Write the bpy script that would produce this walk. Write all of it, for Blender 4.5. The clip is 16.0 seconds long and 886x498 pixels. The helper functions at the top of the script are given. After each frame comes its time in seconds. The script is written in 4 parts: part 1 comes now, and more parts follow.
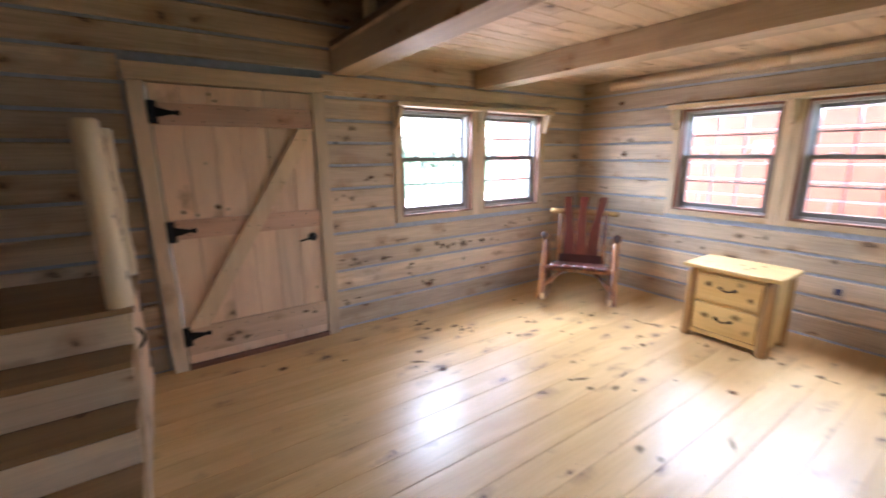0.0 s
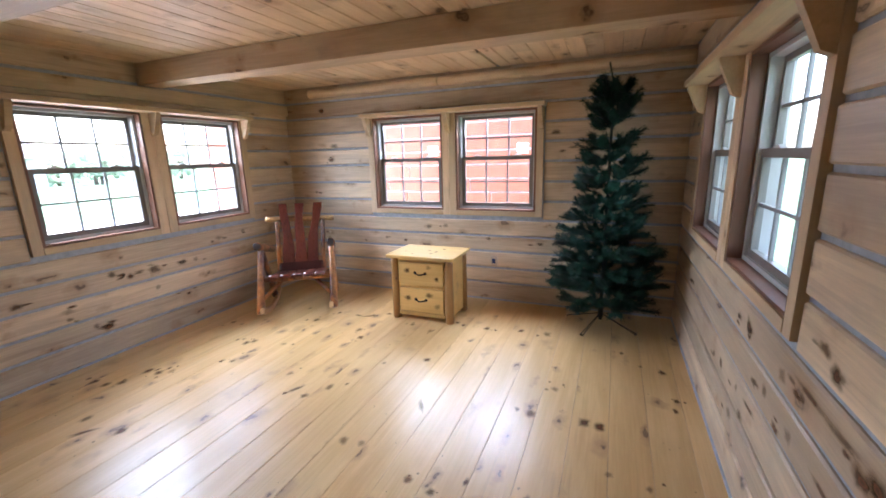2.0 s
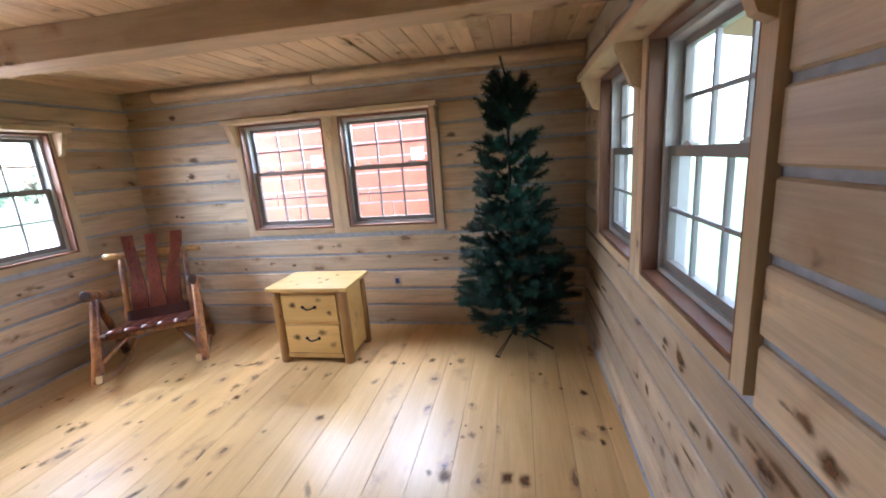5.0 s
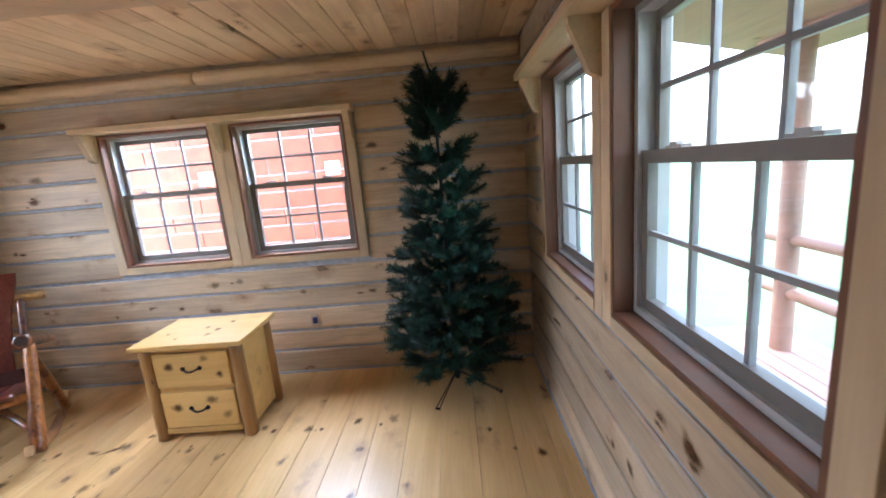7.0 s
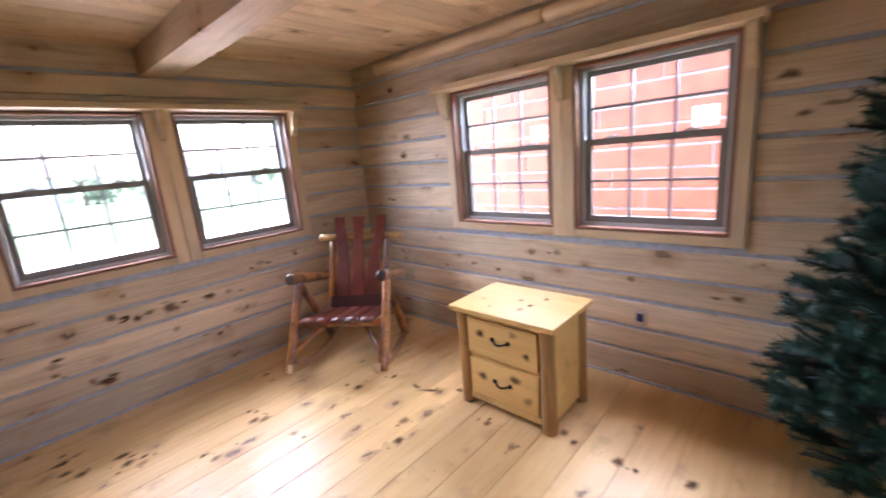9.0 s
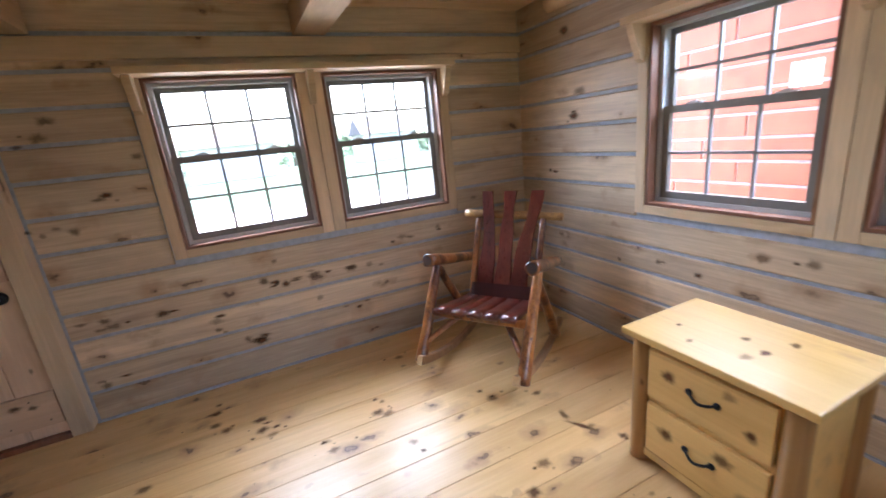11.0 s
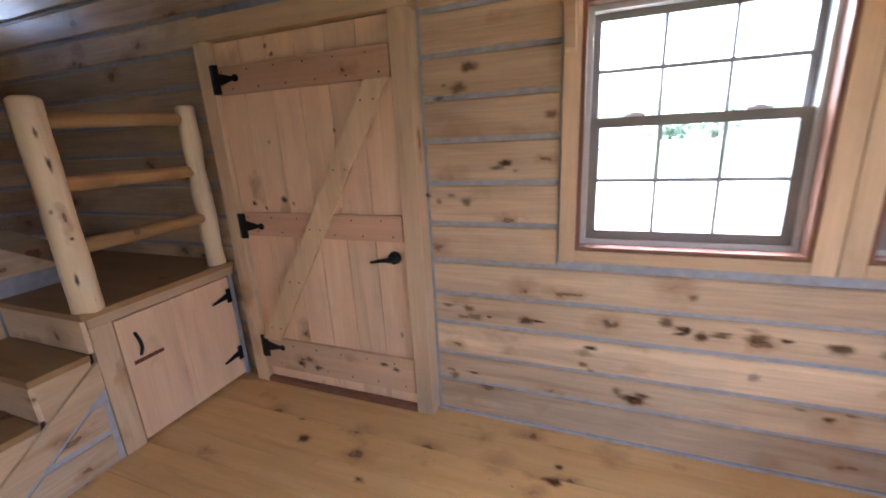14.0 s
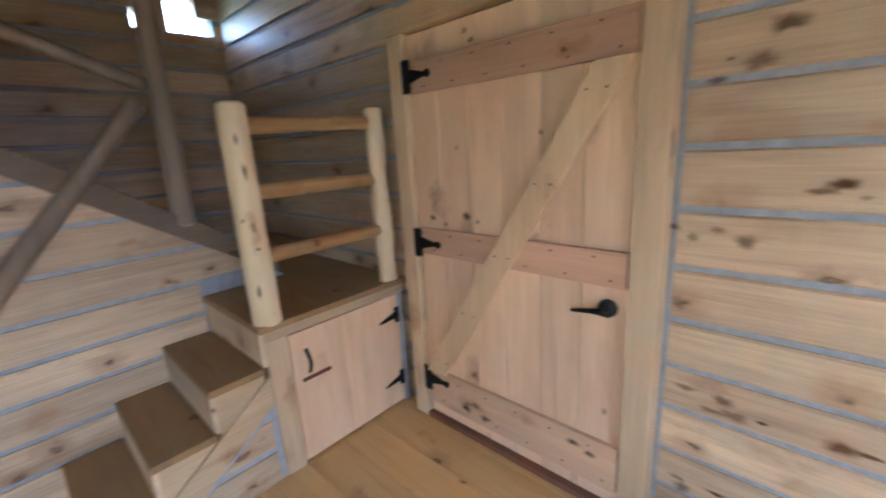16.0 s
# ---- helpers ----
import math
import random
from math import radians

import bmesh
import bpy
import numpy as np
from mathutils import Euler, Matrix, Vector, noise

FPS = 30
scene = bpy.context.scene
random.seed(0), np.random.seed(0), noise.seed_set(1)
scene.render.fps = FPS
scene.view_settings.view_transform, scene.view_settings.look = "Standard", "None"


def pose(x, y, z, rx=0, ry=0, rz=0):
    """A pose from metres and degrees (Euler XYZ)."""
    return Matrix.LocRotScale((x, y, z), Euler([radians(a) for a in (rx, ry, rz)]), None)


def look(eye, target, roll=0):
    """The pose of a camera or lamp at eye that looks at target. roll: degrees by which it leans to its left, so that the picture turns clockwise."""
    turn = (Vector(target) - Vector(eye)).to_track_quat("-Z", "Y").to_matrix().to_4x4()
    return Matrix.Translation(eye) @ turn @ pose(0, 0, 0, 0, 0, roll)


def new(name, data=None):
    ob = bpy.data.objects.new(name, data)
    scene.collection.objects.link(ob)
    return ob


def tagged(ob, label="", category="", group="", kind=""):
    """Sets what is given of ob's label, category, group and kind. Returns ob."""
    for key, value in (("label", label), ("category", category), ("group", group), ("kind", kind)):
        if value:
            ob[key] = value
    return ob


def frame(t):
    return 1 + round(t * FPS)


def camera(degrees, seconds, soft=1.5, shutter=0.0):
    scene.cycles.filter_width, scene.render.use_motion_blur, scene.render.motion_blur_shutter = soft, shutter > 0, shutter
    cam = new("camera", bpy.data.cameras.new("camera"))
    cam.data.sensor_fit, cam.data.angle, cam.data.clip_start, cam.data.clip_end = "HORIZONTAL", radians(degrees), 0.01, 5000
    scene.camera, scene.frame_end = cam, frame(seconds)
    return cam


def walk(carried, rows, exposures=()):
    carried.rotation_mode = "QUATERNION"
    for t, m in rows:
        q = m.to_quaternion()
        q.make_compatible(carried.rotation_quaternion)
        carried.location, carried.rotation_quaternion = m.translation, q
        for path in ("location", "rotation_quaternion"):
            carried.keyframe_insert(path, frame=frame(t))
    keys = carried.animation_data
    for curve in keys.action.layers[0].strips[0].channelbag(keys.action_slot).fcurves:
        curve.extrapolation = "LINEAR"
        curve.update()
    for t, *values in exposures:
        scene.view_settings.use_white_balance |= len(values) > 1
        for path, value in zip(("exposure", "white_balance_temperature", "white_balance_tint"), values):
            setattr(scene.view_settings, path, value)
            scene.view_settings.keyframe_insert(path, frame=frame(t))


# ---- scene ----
cam = camera(94.7, 16.0, soft=1.7, shutter=0.5)
PATH = [
    (0, (0.262, 0.165, 1.496), (1.354, 1.779, 1.045), -0.5),
    (0.5, (0.342, 0.112, 1.491), (1.781, 1.425, 1.037), -0.1),
    (1, (0.436, 0.026, 1.49), (2.081, 1.083, 1.071), -0.6),
    (1.5, (0.506, -0.072, 1.488), (2.251, 0.811, 1.069), -1.6),
    (2, (0.568, -0.154, 1.473), (2.367, 0.602, 1.035), -1.6),
    (2.5, (0.579, -0.141, 1.471), (2.389, 0.587, 1.029), -1.8),
    (3, (0.59, -0.126, 1.457), (2.41, 0.55, 0.976), -2.6),
    (3.5, (0.637, -0.111, 1.447), (2.484, 0.496, 0.977), -3.1),
    (4, (0.786, -0.073, 1.454), (2.651, 0.491, 1.005), -4.0),
    (4.5, (0.943, -0.114, 1.463), (2.861, 0.339, 1.126), -4.1),
    (5, (1.073, -0.172, 1.493), (2.989, 0.201, 1.055), -4.2),
    (5.2, (1.109, -0.187, 1.481), (3.02, 0.18, 1.018), -4.3),
    (7.3, (1.69, -0.185, 1.475), (3.648, -0.125, 1.09), -5.1),
    (7.5, (1.742, -0.155, 1.486), (3.693, 0.082, 1.112), -5.0),
    (8, (1.81, -0.027, 1.459), (3.685, 0.581, 1.119), -5.1),
    (8.5, (1.984, 0.068, 1.476), (3.673, 1.064, 1.082), -5.3),
    (9, (2.113, 0.209, 1.468), (3.522, 1.554, 1.015), -5.2),
    (11.3, (2.505, 0.745, 1.434), (3.181, 2.546, 0.889), -5.7),
    (11.5, (2.531, 0.822, 1.423), (3.115, 2.653, 0.87), -5.5),
    (12, (2.645, 1.013, 1.416), (2.945, 2.91, 0.856), -5.3),
    (12.5, (2.557, 1.15, 1.414), (2.593, 3.064, 0.832), -4.4),
    (13, (2.407, 1.338, 1.427), (2.162, 3.236, 0.846), -3.6),
    (13.5, (2.264, 1.506, 1.423), (1.754, 3.353, 0.85), -3.2),
    (14, (2.144, 1.694, 1.445), (1.431, 3.482, 0.903), -3.1),
    (14.5, (2.03, 1.861, 1.457), (1.236, 3.615, 0.914), -2.9),
    (15, (1.869, 1.993, 1.472), (1.045, 3.739, 0.951), -2.7),
    (15.5, (1.758, 2.027, 1.476), (0.8, 3.713, 0.987), -3.3),
    (16, (1.713, 2.033, 1.463), (0.379, 3.44, 0.972), -3.5),
]
LIGHT = [(0.0, 5.64, 5850, 17), (2.0, 5.32, 5900, 15), (5.0, 5.27, 6000, 16), (7.5, 5.2, 5950, 14), (8.0, 5.29, 6150, 24), (8.5, 5.32, 6200, 27), (11.5, 4.92, 5950, 17), (12.5, 5.27, 6000, 30), (13.5, 5.55, 6000, 27), (14.5, 6.15, 5750, 16), (15.5, 6.4, 5550, 12), (16.0, 6.42, 5250, 7)]
walk(cam, [(t, look(eye, target, roll)) for t, eye, target, roll in PATH], LIGHT)


# ---- world, sun, exposure ----
SUN_ELEV, SUN_AZ = 75.0, 12.0
world = bpy.data.worlds.new("world")
scene.world = world
world.use_nodes = True
wn = world.node_tree.nodes
sky = wn.new("ShaderNodeTexSky")
sky.sky_type, sky.sun_disc = "NISHITA", False
sky.sun_elevation, sky.sun_rotation = radians(SUN_ELEV), radians(SUN_AZ)
sky.dust_density, sky.ozone_density = 4.0, 1.0
wn["Background"].inputs["Strength"].default_value = 0.09
world.node_tree.links.new(sky.outputs[0], wn["Background"].inputs["Color"])
sun = new("sun", bpy.data.lights.new("sun", "SUN"))
sun.data.energy, sun.data.angle, sun.data.color = 0.8, radians(10), (1.0, 0.95, 0.88)
sun.matrix_world = look((3.0, 8.0, 26.0), (1.5, 1.5, 0))


def sky_fill(eye, inward, watts, width):
    """Added fill lamp that stands in for the sky's light through a pair of windows: it hangs outside the glass and
    shines down into the room.
    """
    lamp = new("sky_fill", bpy.data.lights.new("sky_fill", "AREA"))
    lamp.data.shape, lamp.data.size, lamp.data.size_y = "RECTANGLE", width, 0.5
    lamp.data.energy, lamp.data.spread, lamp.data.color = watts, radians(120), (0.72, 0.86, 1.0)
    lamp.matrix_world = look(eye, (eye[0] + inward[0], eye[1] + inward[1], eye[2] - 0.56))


sky_fill((2.4, 4.0, 2.0), (0.3, -1), 3.6, 2.9)
sky_fill((5.06, 1.41, 2.0), (-1, 0), 1.9, 1.85)
sky_fill((3.0, -1.24, 2.0), (0, 1), 0.6, 1.85)


# ---- materials ----
def shader(name):
    m = bpy.data.materials.new(name)
    m.use_nodes = True
    return m, m.node_tree.nodes, m.node_tree.links, m.node_tree.nodes["Principled BSDF"]


def ramp(nodes, stops, mode="LINEAR"):
    r = nodes.new("ShaderNodeValToRGB")
    r.color_ramp.interpolation = mode
    e = r.color_ramp.elements
    while len(e) < len(stops):
        e.new(0.5)
    for k, (p, c) in enumerate(stops):
        e[k].position = p
        e[k].color = (*c, 1) if len(c) == 3 else c
    return r


def math_node(nodes, links, op, a, b=None, c=None):
    n = nodes.new("ShaderNodeMath")
    n.operation = op
    for k, v in enumerate((a, b, c)):
        if v is None:
            continue
        if isinstance(v, (int, float)):
            n.inputs[k].default_value = v
        else:
            links.new(v, n.inputs[k])
    return n.outputs[0]


def mix(nodes, links, fac, a, b, mode="MIX"):
    n = nodes.new("ShaderNodeMix")
    n.data_type, n.blend_type = "RGBA", mode
    for sock, v in ((n.inputs[0], fac), (n.inputs[6], a), (n.inputs[7], b)):
        if isinstance(v, (int, float)):
            sock.default_value = v
        elif isinstance(v, tuple):
            sock.default_value = (*v, 1)
        else:
            links.new(v, sock)
    return n.outputs[2]


def wood(name, light, dark, rough=0.5, axis=0, knots=0.5, knot_scale=4.5, knot_col=(0.06, 0.026, 0.012),
         stain=(0.2, 0.17, 0.15), stain_amount=0.3, coat=0.0, bump=0.15, vary=0.25, grain=1.0, seed=0.0, halo_amount=0.55, halo_col=(0.34, 0.18, 0.08), islands=False, coat_rough=0.18):
    """Sawn or varnished softwood: long grain along one axis, dark knots with a brown halo, grey stain."""
    m, nodes, links, bsdf = shader(name)
    tex = nodes.new("ShaderNodeTexCoord")
    chance = nodes.new("ShaderNodeNewGeometry").outputs["Random Per Island"] if islands else nodes.new("ShaderNodeObjectInfo").outputs["Random"]
    off = nodes.new("ShaderNodeVectorMath")
    off.operation = "MULTIPLY_ADD"
    links.new(chance, off.inputs[0])
    off.inputs[1].default_value = (37.0, 53.0, 29.0)
    links.new(tex.outputs["Object"], off.inputs[2])

    def stretched(along, across):
        mp = nodes.new("ShaderNodeMapping")
        s = [across] * 3
        s[axis] = along
        mp.inputs["Scale"].default_value = s
        mp.inputs["Location"].default_value = (seed, seed * 1.7, seed * 0.3)
        links.new(off.outputs[0], mp.inputs["Vector"])
        return mp.outputs[0]

    def noise_tex(vec, scale, detail=4, rough_=0.6, dist=0.0):
        n = nodes.new("ShaderNodeTexNoise")
        n.inputs["Scale"].default_value, n.inputs["Detail"].default_value = scale, detail
        n.inputs["Roughness"].default_value, n.inputs["Distortion"].default_value = rough_, dist
        links.new(vec, n.inputs["Vector"])
        return n.outputs["Fac"]

    broad = noise_tex(stretched(0.6, 4.5), 1.6, 3, 0.55, 0.6)
    fine = noise_tex(stretched(1.3, 38.0), 2.2, 5, 0.65, 0.3)
    g = math_node(nodes, links, "ADD", math_node(nodes, links, "MULTIPLY", broad, 0.62), math_node(nodes, links, "MULTIPLY", fine, 0.38))
    lo, hi = 0.5 - 0.17 / grain, 0.5 + 0.17 / grain
    base = ramp(nodes, [(lo, dark), (hi, light)])
    links.new(g, base.inputs[0])
    col = base.outputs[0]
    tone = math_node(nodes, links, "MULTIPLY_ADD", chance, vary, 1.0 - vary * 0.55)
    col = mix(nodes, links, 1.0, col, tone, "MULTIPLY")
    blot = ramp(nodes, [(0.5, (0, 0, 0)), (0.72, (1, 1, 1))])
    links.new(noise_tex(stretched(1.2, 3.2), 1.7, 4, 0.6, 0.4), blot.inputs[0])
    col = mix(nodes, links, math_node(nodes, links, "MULTIPLY", blot.outputs[0], stain_amount), col, stain)

    streak = ramp(nodes, [(0.6, (0, 0, 0)), (0.74, (1, 1, 1))])
    links.new(noise_tex(stretched(0.7, 13.0), 1.5, 3, 0.55, 0.5), streak.inputs[0])
    col = mix(nodes, links, math_node(nodes, links, "MULTIPLY", streak.outputs[0], 0.35), col, tuple(c * 0.55 for c in dark))
    warp = nodes.new("ShaderNodeTexNoise")
    warp.inputs["Scale"].default_value = 14.0
    halo = None
    links.new(off.outputs[0], warp.inputs["Vector"])
    mask = None
    for scale, pick, size, along in ((knot_scale, 1.0 - knots, 0.16, 0.7), (knot_scale * 1.9, 1.0 - knots * 0.5, 0.17, 0.36)):
        wv = nodes.new("ShaderNodeVectorMath")
        wv.operation = "MULTIPLY_ADD"
        links.new(warp.outputs["Color"], wv.inputs[0])
        wv.inputs[1].default_value = (0.075, 0.075, 0.075)
        links.new(stretched(along, 1.0), wv.inputs[2])
        vo = nodes.new("ShaderNodeTexVoronoi")
        vo.inputs["Scale"].default_value = scale
        vo.inputs["Randomness"].default_value = 1.0
        links.new(wv.outputs[0], vo.inputs["Vector"])
        sep = nodes.new("ShaderNodeSeparateColor")
        links.new(vo.outputs["Color"], sep.inputs[0])
        chosen = math_node(nodes, links, "GREATER_THAN", sep.outputs[0], pick)
        rad = math_node(nodes, links, "MULTIPLY_ADD", sep.outputs[1], 0.09, size - 0.07)
        k = math_node(nodes, links, "DIVIDE", vo.outputs["Distance"], rad)
        core = ramp(nodes, [(0.0, (0.85, 0.85, 0.85)), (0.35, (0.5, 0.5, 0.5)), (0.55, (0.9, 0.9, 0.9)), (0.7, (0.4, 0.4, 0.4)), (1.0, (0, 0, 0))])
        links.new(k, core.inputs[0])
        one = math_node(nodes, links, "MULTIPLY", core.outputs[0], chosen)
        mask = one if mask is None else math_node(nodes, links, "MAXIMUM", mask, one)
        glow = ramp(nodes, [(0.0, (1, 1, 1)), (0.5, (0.8, 0.8, 0.8)), (1.0, (0, 0, 0))])
        links.new(math_node(nodes, links, "MULTIPLY", k, 0.42), glow.inputs[0])
        ring = math_node(nodes, links, "MULTIPLY", glow.outputs[0], chosen)
        halo = ring if halo is None else math_node(nodes, links, "MAXIMUM", halo, ring)
    col = mix(nodes, links, math_node(nodes, links, "MULTIPLY", halo, halo_amount), col, halo_col)
    col = mix(nodes, links, math_node(nodes, links, "MULTIPLY", mask, 0.95), col, knot_col)
    links.new(col, bsdf.inputs["Base Color"])
    rr = math_node(nodes, links, "MULTIPLY_ADD", fine, 0.2, rough - 0.1)
    links.new(rr, bsdf.inputs["Roughness"])
    bsdf.inputs["Specular IOR Level"].default_value = 0.5 if coat else 0.3
    bsdf.inputs["Coat Weight"].default_value = coat
    bsdf.inputs["Coat Roughness"].default_value = coat_rough
    bm_ = nodes.new("ShaderNodeBump")
    bm_.inputs["Strength"].default_value, bm_.inputs["Distance"].default_value = bump, 0.004
    links.new(math_node(nodes, links, "SUBTRACT", fine, mask), bm_.inputs["Height"])
    links.new(bm_.outputs[0], bsdf.inputs["Normal"])
    return m


def plain(name, col, rough=0.5, metal=0.0, vary=0.12, scale=25.0, bump=0.05, spec=0.5):
    m, nodes, links, bsdf = shader(name)
    tex = nodes.new("ShaderNodeTexCoord")
    n = nodes.new("ShaderNodeTexNoise")
    n.inputs["Scale"].default_value, n.inputs["Detail"].default_value = scale, 5
    links.new(tex.outputs["Object"], n.inputs["Vector"])
    r = ramp(nodes, [(0.3, tuple(c * (1 - vary) for c in col)), (0.7, tuple(min(1, c * (1 + vary)) for c in col))])
    links.new(n.outputs["Fac"], r.inputs[0])
    links.new(r.outputs[0], bsdf.inputs["Base Color"])
    bsdf.inputs["Metallic"].default_value = metal
    bsdf.inputs["Specular IOR Level"].default_value = spec
    links.new(math_node(nodes, links, "MULTIPLY_ADD", n.outputs["Fac"], 0.15, rough - 0.07), bsdf.inputs["Roughness"])
    b = nodes.new("ShaderNodeBump")
    b.inputs["Strength"].default_value, b.inputs["Distance"].default_value = bump, 0.003
    links.new(n.outputs["Fac"], b.inputs["Height"])
    links.new(b.outputs[0], bsdf.inputs["Normal"])
    return m


def glass_material():
    m, nodes, links, bsdf = shader("glass")
    nodes.remove(bsdf)
    tr, gl, mx, fr = (nodes.new("ShaderNodeBsdfTransparent"), nodes.new("ShaderNodeBsdfGlossy"), nodes.new("ShaderNodeMixShader"), nodes.new("ShaderNodeFresnel"))
    tr.inputs["Color"].default_value = (0.94, 0.97, 0.97, 1)
    gl.inputs["Roughness"].default_value = 0.02
    fr.inputs["IOR"].default_value = 1.45
    links.new(fr.outputs[0], mx.inputs[0])
    links.new(tr.outputs[0], mx.inputs[1])
    links.new(gl.outputs[0], mx.inputs[2])
    links.new(mx.outputs[0], nodes["Material Output"].inputs[0])
    return m


LOG_X = wood("wall_log_along_x", (0.76, 0.585, 0.385), (0.42, 0.295, 0.185), 0.55, 0, knots=0.65, knot_scale=4.8, stain=(0.3, 0.225, 0.165), stain_amount=0.36, vary=0.42, coat=0.3, coat_rough=0.33)
LOG_Y = wood("wall_log_along_y", (0.76, 0.585, 0.385), (0.42, 0.295, 0.185), 0.55, 1, knots=0.65, knot_scale=4.8, stain=(0.3, 0.225, 0.165), stain_amount=0.36, vary=0.42, coat=0.3, coat_rough=0.33)
FLOOR_WOOD = wood("varnished_floor_pine", (0.76, 0.505, 0.23), (0.6, 0.355, 0.13), 0.38, 0, knots=0.5, knot_scale=5.0, stain=(0.5, 0.28, 0.12), stain_amount=0.3, coat=0.28, coat_rough=0.24, bump=0.05, vary=0.14)
CEIL_WOOD = wood("ceiling_pine", (0.8, 0.59, 0.375), (0.6, 0.41, 0.245), 0.5, 0, knots=0.75, stain=(0.42, 0.25, 0.14), stain_amount=0.35, vary=0.25, islands=True)
BEAM_WOOD = wood("beam_pine", (0.66, 0.49, 0.32), (0.48, 0.345, 0.215), 0.6, 1, knots=0.3, stain=(0.25, 0.2, 0.16), stain_amount=0.4)
TRIM_X = wood("trim_pine_along_x", (0.72, 0.535, 0.335), (0.52, 0.37, 0.22), 0.5, 0, knots=0.22)
TRIM_Y = wood("trim_pine_along_y", (0.72, 0.535, 0.335), (0.52, 0.37, 0.22), 0.5, 1, knots=0.22)
TRIM_Z = wood("trim_pine_upright", (0.8, 0.61, 0.4), (0.6, 0.44, 0.275), 0.5, 2, knots=0.25)
DOOR_Z = wood("door_plank_pine", (0.92, 0.67, 0.45), (0.77, 0.52, 0.33), 0.5, 2, knots=0.2, stain=(0.5, 0.3, 0.2), stain_amount=0.25, vary=0.22)
BRACE_WOOD = wood("door_brace_pine", (0.9, 0.68, 0.43), (0.72, 0.5, 0.29), 0.5, 2, knots=0.3, stain_amount=0.1)
STRINGER_WOOD = wood("dark_brown_stringer", (0.25, 0.195, 0.145), (0.15, 0.115, 0.085), 0.6, 1, knots=0.3)
DOOR_X = wood("door_rail_pine", (0.7, 0.44, 0.29), (0.55, 0.33, 0.21), 0.5, 0, knots=0.25, stain_amount=0.1)
DOOR_X_PALE = wood("pale_door_rail_pine", (0.84, 0.585, 0.38), (0.66, 0.43, 0.265), 0.5, 0, knots=0.25, stain_amount=0.1)
STEP_WOOD = wood("stair_pine", (0.44, 0.28, 0.13), (0.3, 0.18, 0.08), 0.5, 0, knots=0.3)
RISER_WOOD = wood("pale_riser_pine", (0.82, 0.66, 0.46), (0.62, 0.47, 0.31), 0.5, 0, knots=0.35, stain=(0.4, 0.3, 0.22), stain_amount=0.3)
JAMB_WOOD = wood("reddish_jamb", (0.24, 0.11, 0.065), (0.16, 0.07, 0.04), 0.45, 2, knots=0.1)
PALE_LOG = wood("peeled_pale_log", (0.9, 0.77, 0.53), (0.76, 0.6, 0.37), 0.45, 2, knots=0.15, knot_scale=7.0, stain=(0.5, 0.3, 0.1), stain_amount=0.3, vary=0.1)
RAIL_LOG = wood("peeled_honey_log", (0.52, 0.33, 0.15), (0.33, 0.195, 0.08), 0.5, 1, knots=0.35, knot_scale=7.0)
# Log colour greyed to hold the dark of the stair corner.
GREY_LOG = wood("shade_grey_log", (0.34, 0.28, 0.22), (0.22, 0.18, 0.14), 0.6, 2, knots=0.3)
STAND_WOOD = wood("nightstand_pine", (0.82, 0.53, 0.185), (0.68, 0.4, 0.115), 0.35, 1, knots=0.3, knot_scale=5.0, stain=(0.55, 0.3, 0.1), stain_amount=0.2, coat=0.3)
STAND_POST = wood("nightstand_log", (0.46, 0.25, 0.075), (0.3, 0.14, 0.04), 0.4, 2, knots=0.3, knot_scale=8.0, coat=0.4)
CEDAR_RED = wood("varnished_red_cedar", (0.2, 0.036, 0.02), (0.06, 0.012, 0.009), 0.3, 2, knots=0.12, knot_scale=8, knot_col=(0.03, 0.006, 0.004), stain=(0.34, 0.085, 0.03), stain_amount=0.4, coat=0.7, coat_rough=0.2, bump=0.015, vary=0.3)
# Near-black cedar with the shade put into its colour.
CEDAR_SHADE = wood("cedar_painted_shade", (0.05, 0.011, 0.008), (0.025, 0.006, 0.005), 0.4, 2, knots=0.1, stain=(0.08, 0.02, 0.012), stain_amount=0.3, bump=0.02)
CREST_LOG = wood("striped_honey_log", (0.66, 0.4, 0.15), (0.16, 0.06, 0.025), 0.35, 1, knots=0.4, knot_scale=9, stain=(0.08, 0.025, 0.012), stain_amount=0.6, coat=0.4, bump=0.03, grain=1.6)
ROCKER_WOOD = wood("tan_rocker_wood", (0.5, 0.3, 0.15), (0.3, 0.15, 0.07), 0.45, 2, knots=0.1)
CEDAR_LOG = wood("varnished_cedar_log", (0.5, 0.19, 0.048), (0.04, 0.011, 0.007), 0.32, 2, knots=0.8, knot_scale=7, knot_col=(0.025, 0.007, 0.005), stain=(0.09, 0.016, 0.01), stain_amount=0.95, coat=0.5, bump=0.03, grain=1.7)


